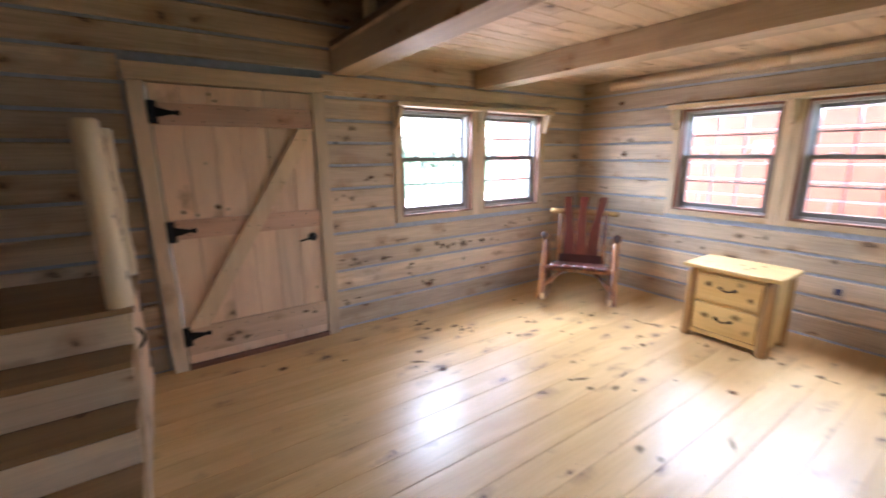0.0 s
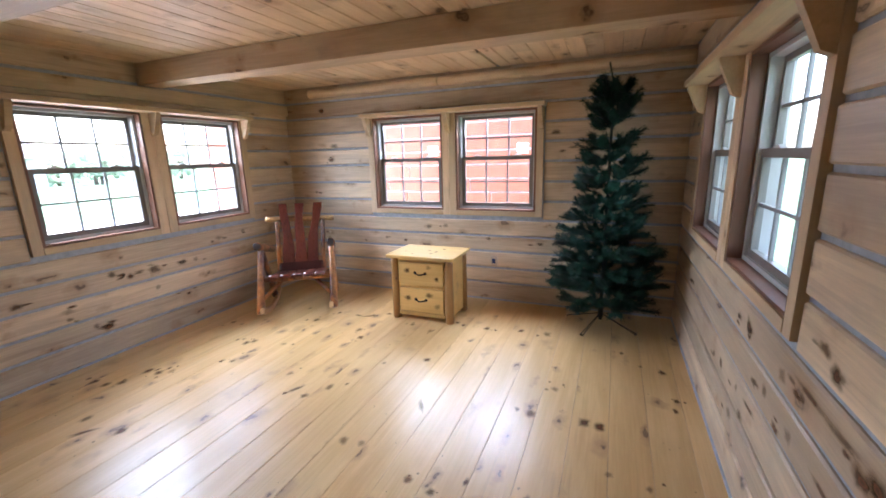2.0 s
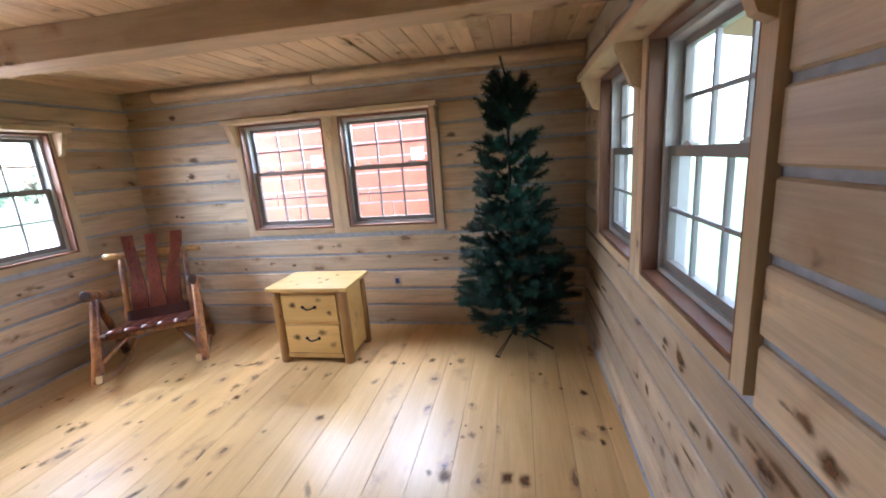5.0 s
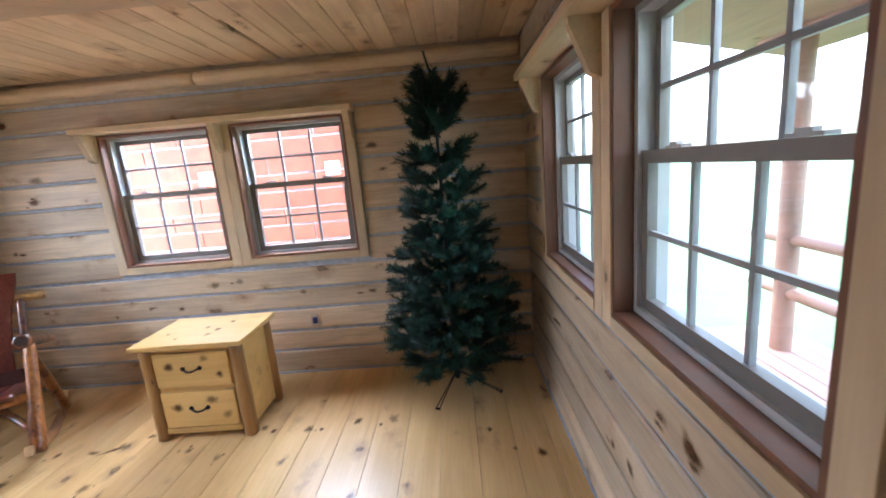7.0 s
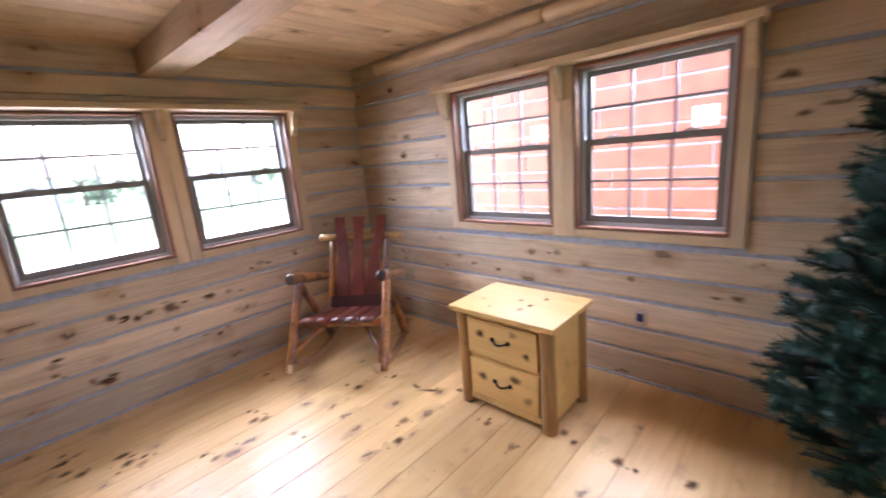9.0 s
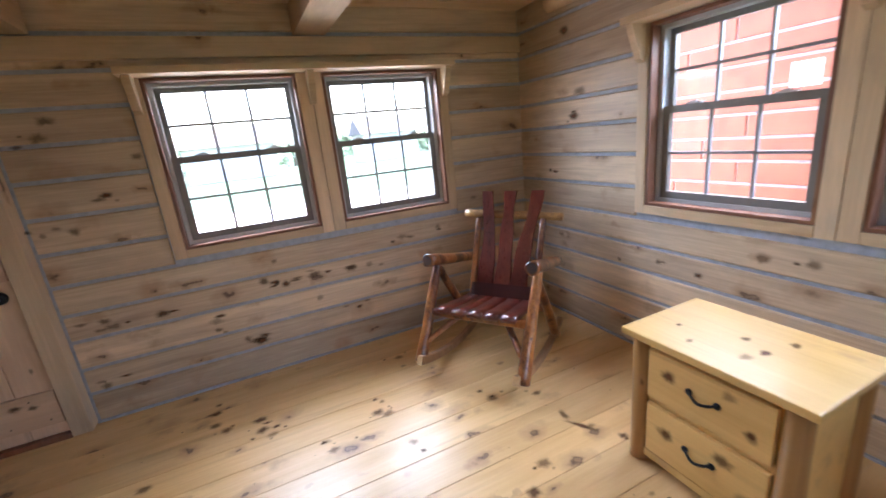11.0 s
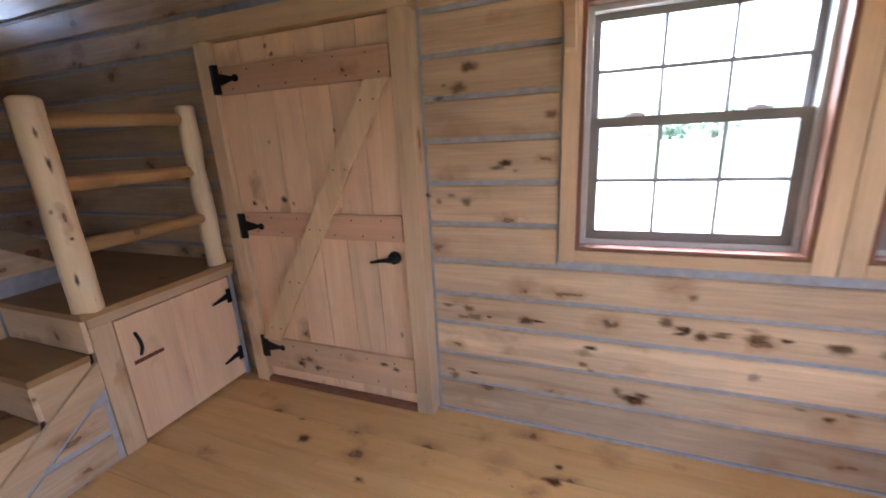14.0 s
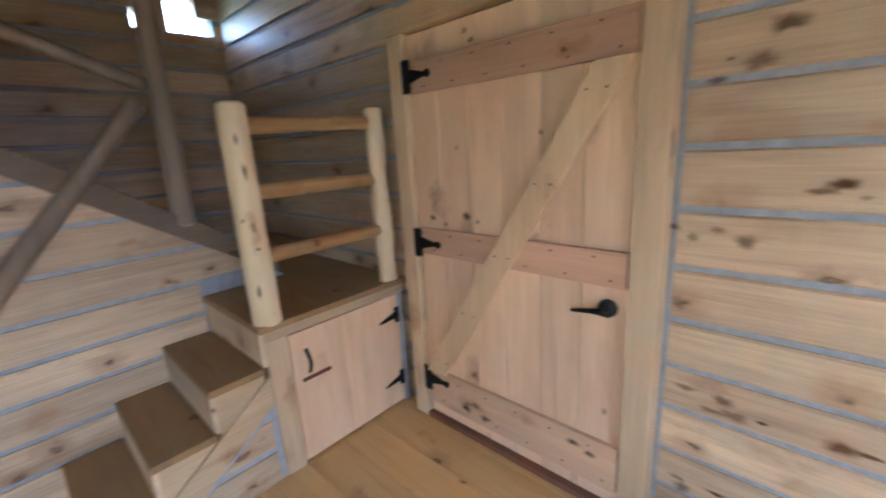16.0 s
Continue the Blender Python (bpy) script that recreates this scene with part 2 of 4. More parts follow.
def knot_material():
    """Brown knot: dark uneven heart, reddish ring, stain that fades into the board."""
    m, nodes, links, bsdf = shader("brown_knot")
    uv = nodes.new("ShaderNodeUVMap")
    uv.uv_map = "spot"
    size = nodes.new("ShaderNodeVectorMath")
    size.operation = "LENGTH"
    links.new(uv.outputs[0], size.inputs[0])
    tex, n, info = nodes.new("ShaderNodeTexCoord"), nodes.new("ShaderNodeTexNoise"), nodes.new("ShaderNodeObjectInfo")
    n.inputs["Scale"].default_value, n.inputs["Detail"].default_value = 45.0, 4
    links.new(tex.outputs["Object"], n.inputs["Vector"])
    r = math_node(nodes, links, "ADD", size.outputs["Value"], math_node(nodes, links, "MULTIPLY_ADD", n.outputs["Fac"], 0.7, -0.35))
    col = ramp(nodes, [(0.0, (0.11, 0.042, 0.018)), (0.2, (0.2, 0.078, 0.03)), (0.33, (0.045, 0.016, 0.008)), (0.43, (0.2, 0.08, 0.03)), (1.0, (0.42, 0.21, 0.085))])
    links.new(r, col.inputs[0])
    links.new(col.outputs[0], bsdf.inputs["Base Color"])
    bsdf.inputs["Roughness"].default_value, bsdf.inputs["Specular IOR Level"].default_value = 0.5, 0.2
    inner = ramp(nodes, [(0.0, (0.92, 0.92, 0.92)), (0.34, (0.9, 0.9, 0.9)), (0.44, (0.62, 0.62, 0.62)), (0.7, (0.36, 0.36, 0.36)), (1.0, (0, 0, 0))])
    links.new(r, inner.inputs[0])
    edge = ramp(nodes, [(0.55, (1, 1, 1)), (0.98, (0, 0, 0))])
    links.new(size.outputs["Value"], edge.inputs[0])
    strength = math_node(nodes, links, "MULTIPLY_ADD", info.outputs["Random"], 0.5, 0.45)
    alpha = math_node(nodes, links, "MULTIPLY", math_node(nodes, links, "MULTIPLY", inner.outputs[0], edge.outputs[0]), strength)
    links.new(alpha, bsdf.inputs["Alpha"])
    return m


KNOT_WOOD = knot_material()
LOG_END = plain("dark_log_end", (0.07, 0.05, 0.05), 0.5)
PALE_END = plain("pale_cut_wood", (0.68, 0.48, 0.26), 0.6)
CHINK = plain("blue_grey_chinking", (0.38, 0.405, 0.465), 0.7, vary=0.15)
IRON = plain("black_iron", (0.012, 0.012, 0.013), 0.4, 0.6)
SASH = plain("taupe_vinyl", (0.2, 0.185, 0.17), 0.45, vary=0.05)
MUNTIN = plain("pale_grey_grille", (0.3, 0.3, 0.31), 0.5, vary=0.05)
SASH_EDGE = plain("pale_grey_vinyl", (0.5, 0.5, 0.5), 0.45, vary=0.05)
GLASS = glass_material()
STICKER = plain("white_label", (0.85, 0.88, 0.86), 0.6, vary=0.03)
sticker_nodes = STICKER.node_tree.nodes
thin, blend = sticker_nodes.new("ShaderNodeBsdfTranslucent"), sticker_nodes.new("ShaderNodeMixShader")
thin.inputs["Color"].default_value = (0.9, 0.95, 0.92, 1)
blend.inputs[0].default_value = 0.6
STICKER.node_tree.links.new(sticker_nodes["Principled BSDF"].outputs[0], blend.inputs[1])
STICKER.node_tree.links.new(thin.outputs[0], blend.inputs[2])
STICKER.node_tree.links.new(blend.outputs[0], sticker_nodes["Material Output"].inputs[0])
BLUE_TAPE = plain("blue_plastic", (0.02, 0.035, 0.12), 0.5)
PLATE = plain("beige_outlet_plate", (0.55, 0.42, 0.3), 0.5)
DARK_SUB = plain("dark_subfloor", (0.1, 0.06, 0.03), 0.8)
NEEDLE = plain("artificial_pine_needles", (0.01, 0.043, 0.027), 0.5, vary=0.6, scale=9.0, spec=0.22)
CORE = plain("dark_green_twig", (0.005, 0.014, 0.01), 0.7, vary=0.3)
GRASS = plain("lawn", (0.024, 0.062, 0.022), 0.9, vary=0.35, scale=3.0)
GRAVEL = plain("pale_gravel", (0.42, 0.4, 0.37), 0.9, vary=0.25, scale=18.0)
RED_LOG = plain("red_painted_log", (0.47, 0.145, 0.08), 0.6, vary=0.18, scale=6.0)
WHITE_CHINK = plain("white_chinking", (0.75, 0.72, 0.7), 0.7)
ROOF_WOOD = wood("roof_boards", (0.5, 0.37, 0.25), (0.36, 0.25, 0.16), 0.6, 0, knots=0.4)
DECK_WOOD = wood("porch_deck", (0.4, 0.24, 0.17), (0.28, 0.16, 0.11), 0.6, 0, knots=0.2)
LEAF = plain("tree_leaves", (0.16, 0.22, 0.15), 0.7, vary=0.5, scale=1.5)
leaf_nodes = LEAF.node_tree.nodes
leaf_thin, leaf_mix = leaf_nodes.new("ShaderNodeBsdfTranslucent"), leaf_nodes.new("ShaderNodeMixShader")
leaf_thin.inputs["Color"].default_value = (0.42, 0.5, 0.38, 1)
leaf_mix.inputs[0].default_value = 0.5
LEAF.node_tree.links.new(leaf_nodes["Principled BSDF"].outputs[0], leaf_mix.inputs[1])
LEAF.node_tree.links.new(leaf_thin.outputs[0], leaf_mix.inputs[2])
LEAF.node_tree.links.new(leaf_mix.outputs[0], leaf_nodes["Material Output"].inputs[0])
BARK = plain("bark", (0.1, 0.07, 0.05), 0.9, vary=0.4)
SHINGLE = plain("dark_shingles", (0.09, 0.08, 0.08), 0.9, vary=0.3)
PALE_SIDING = plain("pale_siding", (0.6, 0.55, 0.5), 0.8)


# ---- mesh helpers ----
def part(name, bm, material, parent=None, label="", bevel=0.0, smooth=False, turn_out=True):
    """Links a bmesh as one mesh object, under a thing or a part if one is given."""
    if bevel:
        bmesh.ops.bevel(bm, geom=bm.edges[:], offset=bevel, segments=2, affect="EDGES", profile=0.6)
    if turn_out:
        bmesh.ops.recalc_face_normals(bm, faces=bm.faces[:])
    me = bpy.data.meshes.new(name)
    bm.to_mesh(me)
    bm.free()
    for m in material if isinstance(material, (list, tuple)) else (material,):
        me.materials.append(m)
    if smooth:
        me.polygons.foreach_set("use_smooth", [True] * len(me.polygons))
    ob = new(name, me)
    if parent is not None:
        ob.parent = parent
        ob.matrix_parent_inverse = parent.matrix_world.inverted()
    if label:
        ob["label"] = label
    return ob


def thing(name, label, category, place=(0, 0, 0), turn=0.0, group="", kind=""):
    e = new(name)
    e.empty_display_size = 0.1
    e.matrix_world = pose(*place, 0, 0, turn)
    return tagged(e, label, category, group, kind)


def hexa(bm, corners, mat=0):
    """A six-sided block from its eight corners: four below, four above, in the same order."""
    v = [bm.verts.new(c) for c in corners]
    for f in ((3, 2, 1, 0), (4, 5, 6, 7), (0, 1, 5, 4), (1, 2, 6, 5), (2, 3, 7, 6), (3, 0, 4, 7)):
        bm.faces.new([v[k] for k in f]).material_index = mat
    return v


def block(x0, x1, y0, y1, z0, z1, bm=None):
    bm = bm or bmesh.new()
    hexa(bm, [(x, y, z) for z in (z0, z1) for x, y in ((x0, y0), (x1, y0), (x1, y1), (x0, y1))])
    return bm


def log_between(p0, p1, r0, r1=None, bm=None, seg=14, rings=10, wobble=0.08, end_mat=0, bow=(0, 0, 0), dome=0.25):
    """A peeled log from p0 to p1: uneven round section, softly domed ends."""
    bm = bm or bmesh.new()
    r1 = r0 if r1 is None else r1
    p0, p1 = Vector(p0), Vector(p1)
    d = (p1 - p0).normalized()
    a = d.orthogonal().normalized()
    b = d.cross(a)
    length = (p1 - p0).length
    seedv = Vector((p0.x * 7.3, p0.y * 5.1, p1.z * 3.7))
    loops = []
    stops = [-dome * r0 / length, 0.0] + [k / rings for k in range(1, rings)] + [1.0, 1 + dome * r1 / length]
    for n, t in enumerate(stops):
        r = r0 + (r1 - r0) * min(1, max(0, t))
        if n in (0, len(stops) - 1):
            r *= 0.72
        c = p0 + (p1 - p0) * t + Vector(bow) * (4 * t * (1 - t))
        ring = []
        for k in range(seg):
            ang = 2 * math.pi * k / seg
            w = 1 + wobble * noise.noise(seedv + Vector((math.cos(ang), math.sin(ang), t * length * 6)))
            ring.append(bm.verts.new(c + (a * math.cos(ang) + b * math.sin(ang)) * r * w))
        loops.append(ring)
    for l0, l1 in zip(loops, loops[1:]):
        for k in range(seg):
            bm.faces.new((l0[k], l0[(k + 1) % seg], l1[(k + 1) % seg], l1[k]))
    for cap in (loops[0][::-1], loops[-1]):
        bm.faces.new(cap).material_index = end_mat
    return bm


class Plane:
    """A wall's own frame: s along it, d outward from the room-side log face, z up."""

    def __init__(self, axis, c, out):
        self.axis, self.c, self.out = axis, c, out

    def at(self, s, d, z):
        return (s, self.c + self.out * d, z) if self.axis == "y" else (self.c + self.out * d, s, z)

    def block(self, s0, s1, d0, d1, z0, z1, bm=None):
        bm = bm or bmesh.new()
        hexa(bm, [self.at(s, d, z) for z in (z0, z1) for s, d in ((s0, d0), (s1, d0), (s1, d1), (s0, d1))])
        return bm


NORTH, EAST, SOUTH, WEST = Plane("y", 3.465, 1), Plane("x", 4.52, 1), Plane("y", -0.70, -1), Plane("x", -1.9, -1)
COURSES = [0.0, 0.188, 0.345, 0.52, 0.68, 0.85, 1.035, 1.225, 1.415, 1.595, 1.77, 1.945, 2.12, 2.295, 2.47, 2.645]
RIDGE_Y, RIDGE_Z, EAVE_Z = 1.38, 4.3, 2.55
CHINK_D = 0.016


def slab(name, plane, s0, s1, z0, z1, openings, material, d0=CHINK_D, d1=0.16, label=""):
    """A wall's core with openings that go through it."""
    bm = bmesh.new()
    ss = sorted({s0, s1, *[o[k] for o in openings for k in (0, 1)]})
    zs = sorted({z0, z1, *[o[k] for o in openings for k in (2, 3)]})
    for a, b in zip(ss, ss[1:]):
        run = None
        for c, d in zip(zs, zs[1:]):
            solid = not any(o[0] < (a + b) / 2 < o[1] and o[2] < (c + d) / 2 < o[3] for o in openings)
            if solid:
                run = [run[0], d] if run else [c, d]
            if run and (not solid or d == zs[-1]):
                plane.block(a, b, d0, d1, run[0], run[1], bm)
                run = None
    return tagged(part(name, bm, material), label, "wall", kind="structure")


def wall_logs(plane, parent, s0, s1, blocked, material, courses=COURSES, half=0.011, rng=random.Random(3)):
    """Flat-faced logs of a wall, each its own piece, cut round the framed openings."""
    for z0, z1 in zip(courses, courses[1:]):
        lo, hi = z0 + half, z1 - half
        if z0 == 0.0:
            lo = 0.012
        cuts = sorted({s0, s1, *[v for b in blocked if b[2] < hi and b[3] > lo for v in b[:2]]})
        for a, b in zip(cuts, cuts[1:]):
            mid = (a + b) / 2
            spans = [(lo, hi)]
            for o in blocked:
                if o[0] < mid < o[1]:
                    spans = [p for u, v in spans for p in ((u, min(v, o[2] - half)), (max(u, o[3] + half), v)) if p[1] - p[0] > 0.04]
            for u, v in spans:
                f = rng.uniform(-0.002, 0.002)
                c = 0.007
                prof = [(CHINK_D + 0.004, u), (f + c, u), (f, u + c), (f, v - c), (f + c, v), (CHINK_D + 0.004, v)]
                aa, bb = a + (half if a != s0 else 0), b - (half if b != s1 else 0)
                bm = bmesh.new()
                ends = [[bm.verts.new(plane.at(s, d, z)) for d, z in prof] for s in (aa, bb)]
                n = len(prof)
                for k in range(n):
                    bm.faces.new((ends[0][k], ends[0][(k + 1) % n], ends[1][(k + 1) % n], ends[1][k]))
                bm.faces.new(ends[0][::-1])
                bm.faces.new(ends[1])
                part("log", bm, material, parent)


# ---- large structure ----
UNIT_W, WIN_Z0, WIN_Z1 = 0.805, 0.937, 1.895
N_UNITS, E_UNITS, S_UNITS = (2.45, 3.41), (1.885, 0.935), (2.52, 3.49)
DOOR_X0, DOOR_X1, DOOR_TOP = 0.245, 1.272, 1.955


def holes(units):
    return [(u - UNIT_W / 2, u + UNIT_W / 2, WIN_Z0, WIN_Z1) for u in units]


def cased(units):
    return [(min(units) - UNIT_W / 2 - 0.065, max(units) + UNIT_W / 2 + 0.065, WIN_Z0 - 0.055, WIN_Z1 + 0.05)]


wall_north = slab("wall_north", NORTH, -2.06, 4.68, -0.05, 2.6, holes(N_UNITS) + [(DOOR_X0, DOOR_X1, -0.01, DOOR_TOP)], CHINK, label="long pine log wall with blue-grey chinking")
wall_east = slab("wall_east", EAST, -0.716, 3.481, -0.05, 2.6, holes(E_UNITS), CHINK, label="pine log end wall with blue-grey chinking")
wall_south = slab("wall_south", SOUTH, -2.06, 4.68, -0.05, 2.6, holes(S_UNITS), CHINK, label="pine log wall facing the porch")
wall_west = slab("wall_west", WEST, -0.716, 3.481, -0.05, 2.5, [(2.9, 3.42, 2.38, 2.5)], CHINK, label="pine log end wall behind the stairs")
floor_base = tagged(part("floor", block(-2.06, 4.68, -0.86, 3.63, -0.22, -0.02), DARK_SUB), "wide varnished pine plank floor", "floor", kind="structure")


def gable(name, plane, window):
    """The triangular end above the eaves, with a bright opening if one is given."""
    bm = bmesh.new()
    steps = 14
    ys = [-0.86 + k * (4.49 / steps) for k in range(steps + 1)]
    for a, b in zip(ys, ys[1:]):
        top = [EAVE_Z + 0.1 + (RIDGE_Z - EAVE_Z) * (1 - abs(y - RIDGE_Y) / 2.25) for y in (a, b)]
        z0 = 2.5 if plane is WEST else 2.6
        if window and window[0] < (a + b) / 2 < window[1]:
            if min(top) > window[3]:
                hexa(bm, [plane.at(s, d, z) for s, d, z in ((a, 0.0, window[3]), (b, 0.0, window[3]), (b, 0.16, window[3]), (a, 0.16, window[3]), (a, 0.0, top[0]), (b, 0.0, top[1]), (b, 0.16, top[1]), (a, 0.16, top[0]))])
            continue
        hexa(bm, [plane.at(s, d, z) for s, d, z in ((a, 0.0, z0), (b, 0.0, z0), (b, 0.16, z0), (a, 0.16, z0), (a, 0.0, top[0]), (b, 0.0, top[1]), (b, 0.16, top[1]), (a, 0.16, top[0]))])
    return tagged(part(name, bm, LOG_Y), "triangular timber gable under the roof", "wall", kind="structure")


gable_west = gable("wall_gable_west", WEST, (2.9, 3.42, 2.5, 2.62))
tagged(part("trim_gable_window", WEST.block(2.985, 3.12, 0.02, 0.14, 2.382, 2.618), BEAM_WOOD, bevel=0.003), "dark board across the gable opening", "trim", kind="structure")
gable_east = gable("wall_gable_east", EAST, None)
for nm, sgn in (("roof_north", 1), ("roof_south", -1)):
    bm = bmesh.new()
    y_e, z_e = RIDGE_Y + sgn * 2.7, EAVE_Z - 0.35
    lo = [(-2.3, RIDGE_Y, RIDGE_Z), (4.9, RIDGE_Y, RIDGE_Z), (4.9, y_e, z_e), (-2.3, y_e, z_e)]
    hexa(bm, lo + [(x, y, z + 0.12) for x, y, z in lo])
    tagged(part(nm, bm, ROOF_WOOD), "sloping board roof seen from inside", "roof", kind="structure")

# loft deck: boards with open joints, one mesh
CEIL_Z, BEAM_Z0 = 2.285, 2.115
bm = bmesh.new()
rng = random.Random(11)
y = -0.69
while y < 3.45:
    w = 0.132
    cuts = sorted([1.46, 4.51, rng.uniform(2.2, 2.8), rng.uniform(3.3, 4.2)])
    gap = 0.022 if y <= 0.9 < y + w else 0.0
    if gap:
        cuts = [1.46, 2.5, 3.76, 4.51]
    for a, b in zip(cuts, cuts[1:]):
        w = 0.132 - (gap if a > 3.7 else 0.0)
        prof = [(y, 0.0), (y, 0.02), (y + w, 0.02), (y + w, 0.0), (y + w, -0.004), (y + w - 0.005, -0.009), (y + 0.005, -0.009), (y, -0.004)]
        dz = rng.uniform(-0.001, 0.001)
        ends = [[bm.verts.new((x, p, CEIL_Z + q + dz)) for p, q in prof] for x in (a + 0.0008, b - 0.0008)]
        for k in range(8):
            bm.faces.new((ends[0][k], ends[0][(k + 1) % 8], ends[1][(k + 1) % 8], ends[1][k]))
        bm.faces.new(ends[0][::-1])
        bm.faces.new(ends[1])
    y += 0.132 + 0.0015
tagged(part("ceiling", bm, CEIL_WOOD), "knotty pine board ceiling under the loft", "ceiling", kind="structure")
tagged(part("loft_floor", block(1.46, 4.52, -0.7, 3.465, CEIL_Z + 0.024, CEIL_Z + 0.06), DARK_SUB), "loft floor above the boards", "floor", kind="structure")
for x0, x1, skew in ((1.455, 1.655, 0.03), (2.88, 3.075, 0.1)):
    bm = bmesh.new()
    hexa(bm, [(x + (skew if yy < 0 else 0), yy, z) for z in (BEAM_Z0 - 0.006, CEIL_Z - 0.011) for x, yy in ((x0, -0.698), (x1, -0.698), (x1, 3.463), (x0, 3.463))])
    tagged(part("ceiling_beam", bm, BEAM_WOOD, bevel=0.006), "square-sawn pine beam under the loft boards", "beam", group="ceiling beams", kind="structure")
bm = NORTH.block(1.375, 4.52, -0.03, 0.012, 1.99, 2.098)
tagged(part("trim_north", bm, TRIM_X, bevel=0.004), "pale pine plate board along the wall top", "trim", kind="structure")
bm = log_between((4.505, 3.08, 2.205), (4.505, 1.52, 2.205), 0.044, wobble=0.16, rings=16)
log_between((4.505, 1.49, 2.205), (4.505, -0.68, 2.205), 0.044, bm=bm, wobble=0.16, rings=20)
tagged(part("trim_east", bm, TRIM_Y, smooth=True), "rounded pine log trim under the ceiling", "trim", kind="structure")
for nm, pl, a, b in (("baseboard_north", NORTH, 1.37, 4.5), ("baseboard_east", EAST, -0.69, 3.45), ("baseboard_south", SOUTH, -1.9, 4.5)):
    tagged(part(nm, pl.block(a, b, -0.006, 0.012, -0.004, 0.011), CHINK, bevel=0.002), "thin grey caulk line along the floor", "trim", kind="structure")


# ---- windows ----
def sash(plane, s0, s1, d0, d1, z0, z1, stile, parent, name):
    top = part(name, frame_ring(plane, s0, s1, d0, d1, z0, z1, stile), SASH, parent)
    g0, g1, h0, h1 = s0 + stile, s1 - stile, z0 + stile, z1 - stile
    dm = (d0 + d1) / 2
    bm = bmesh.new()
    sheet = bm.faces.new([bm.verts.new(plane.at(u, dm, v)) for u, v in ((g0 - 0.004, h0 - 0.004), (g1 + 0.004, h0 - 0.004), (g1 + 0.004, h1 + 0.004), (g0 - 0.004, h1 + 0.004))])
    sheet.normal_update()
    if sheet.normal.dot(Vector(plane.at(0, 1, 0)) - Vector(plane.at(0, 0, 0))) > 0:
        sheet.normal_flip()
    pane = part("pane", bm, GLASS, top, turn_out=False)
    pane.visible_shadow = False
    for k in (1, 2):
        s = g0 + (g1 - g0) * k / 3
        part("muntin", plane.block(s - 0.0075, s + 0.0075, dm - 0.008, dm + 0.008, h0, h1), MUNTIN, top)
    z = (h0 + h1) / 2
    part("muntin", plane.block(g0, g1, dm - 0.007, dm + 0.007, z - 0.0075, z + 0.0075), MUNTIN, top)
    return top


def frame_ring(plane, s0, s1, d0, d1, z0, z1, w, wb=None):
    wb = wb or w
    bm = bmesh.new()
    plane.block(s0, s0 + w, d0, d1, z0, z1, bm)
    plane.block(s1 - w, s1, d0, d1, z0, z1, bm)
    plane.block(s0 + w, s1 - w, d0, d1, z0, z0 + wb, bm)
    plane.block(s0 + w, s1 - w, d0, d1, z1 - w, z1, bm)
    return bm


WINDOW_NO = [0]


def window(plane, s, sticker):
    WINDOW_NO[0] += 1
    a, b = s - UNIT_W / 2, s + UNIT_W / 2
    w = thing("window_%d" % WINDOW_NO[0], "double-hung window with taupe frame and grilles", "window", plane.at(s, 0.0, WIN_Z0), kind="structure")
    part("jamb_liner", frame_ring(plane, a, b, -0.012, 0.05, WIN_Z0, WIN_Z1, 0.017), JAMB_WOOD, w, "reddish-brown wooden jamb")
    part("window_frame", frame_ring(plane, a + 0.003, b - 0.003, 0.052, 0.15, WIN_Z0 + 0.003, WIN_Z1 - 0.003, 0.034), SASH_EDGE, w, "pale grey vinyl frame")
    c, d = a + 0.038, b - 0.038
    mid = WIN_Z0 + 0.515
    lower = sash(plane, c, d, 0.065, 0.095, WIN_Z0 + 0.037, mid + 0.02, 0.038, w, "lower_sash")
    upper = sash(plane, c, d, 0.102, 0.13, mid - 0.012, WIN_Z1 - 0.037, 0.028, w, "upper_sash")
    for k in (0.22, 0.78):
        sx = c + (d - c) * k
        bm = plane.block(sx - 0.04, sx + 0.04, 0.072, 0.098, mid + 0.0205, mid + 0.028)
        plane.block(sx - 0.015, sx + 0.02, 0.074, 0.09, mid + 0.028, mid + 0.036, bm)
        part("sash_lock", bm, SASH_EDGE, lower)
    if sticker:
        s0 = sticker[0] + s
        part("label_sticker", plane.block(s0 - 0.055, s0 + 0.055, 0.1085, 0.1105, sticker[1] - 0.05, sticker[1] + 0.05), STICKER, upper, "white paper label on the glass")
    return w


def bracket(plane, s, w, zt, parent, mat):
    """A small corbel: deep at the top, cut back at an angle below."""
    prof = [(-0.012, zt), (-0.12, zt), (-0.12, zt - 0.02), (-0.055, zt - 0.17), (-0.012, zt - 0.19)]
    bm = bmesh.new()
    ends = [[bm.verts.new(plane.at(x, d, z)) for d, z in prof] for x in (s - w / 2, s + w / 2)]
    n = len(prof)
    for k in range(n):
        bm.faces.new((ends[0][k], ends[0][(k + 1) % n], ends[1][(k + 1) % n], ends[1][k]))
    bm.faces.new(ends[0][::-1])
    bm.faces.new(ends[1])
    part("bracket", bm, mat, parent, bevel=0.002)


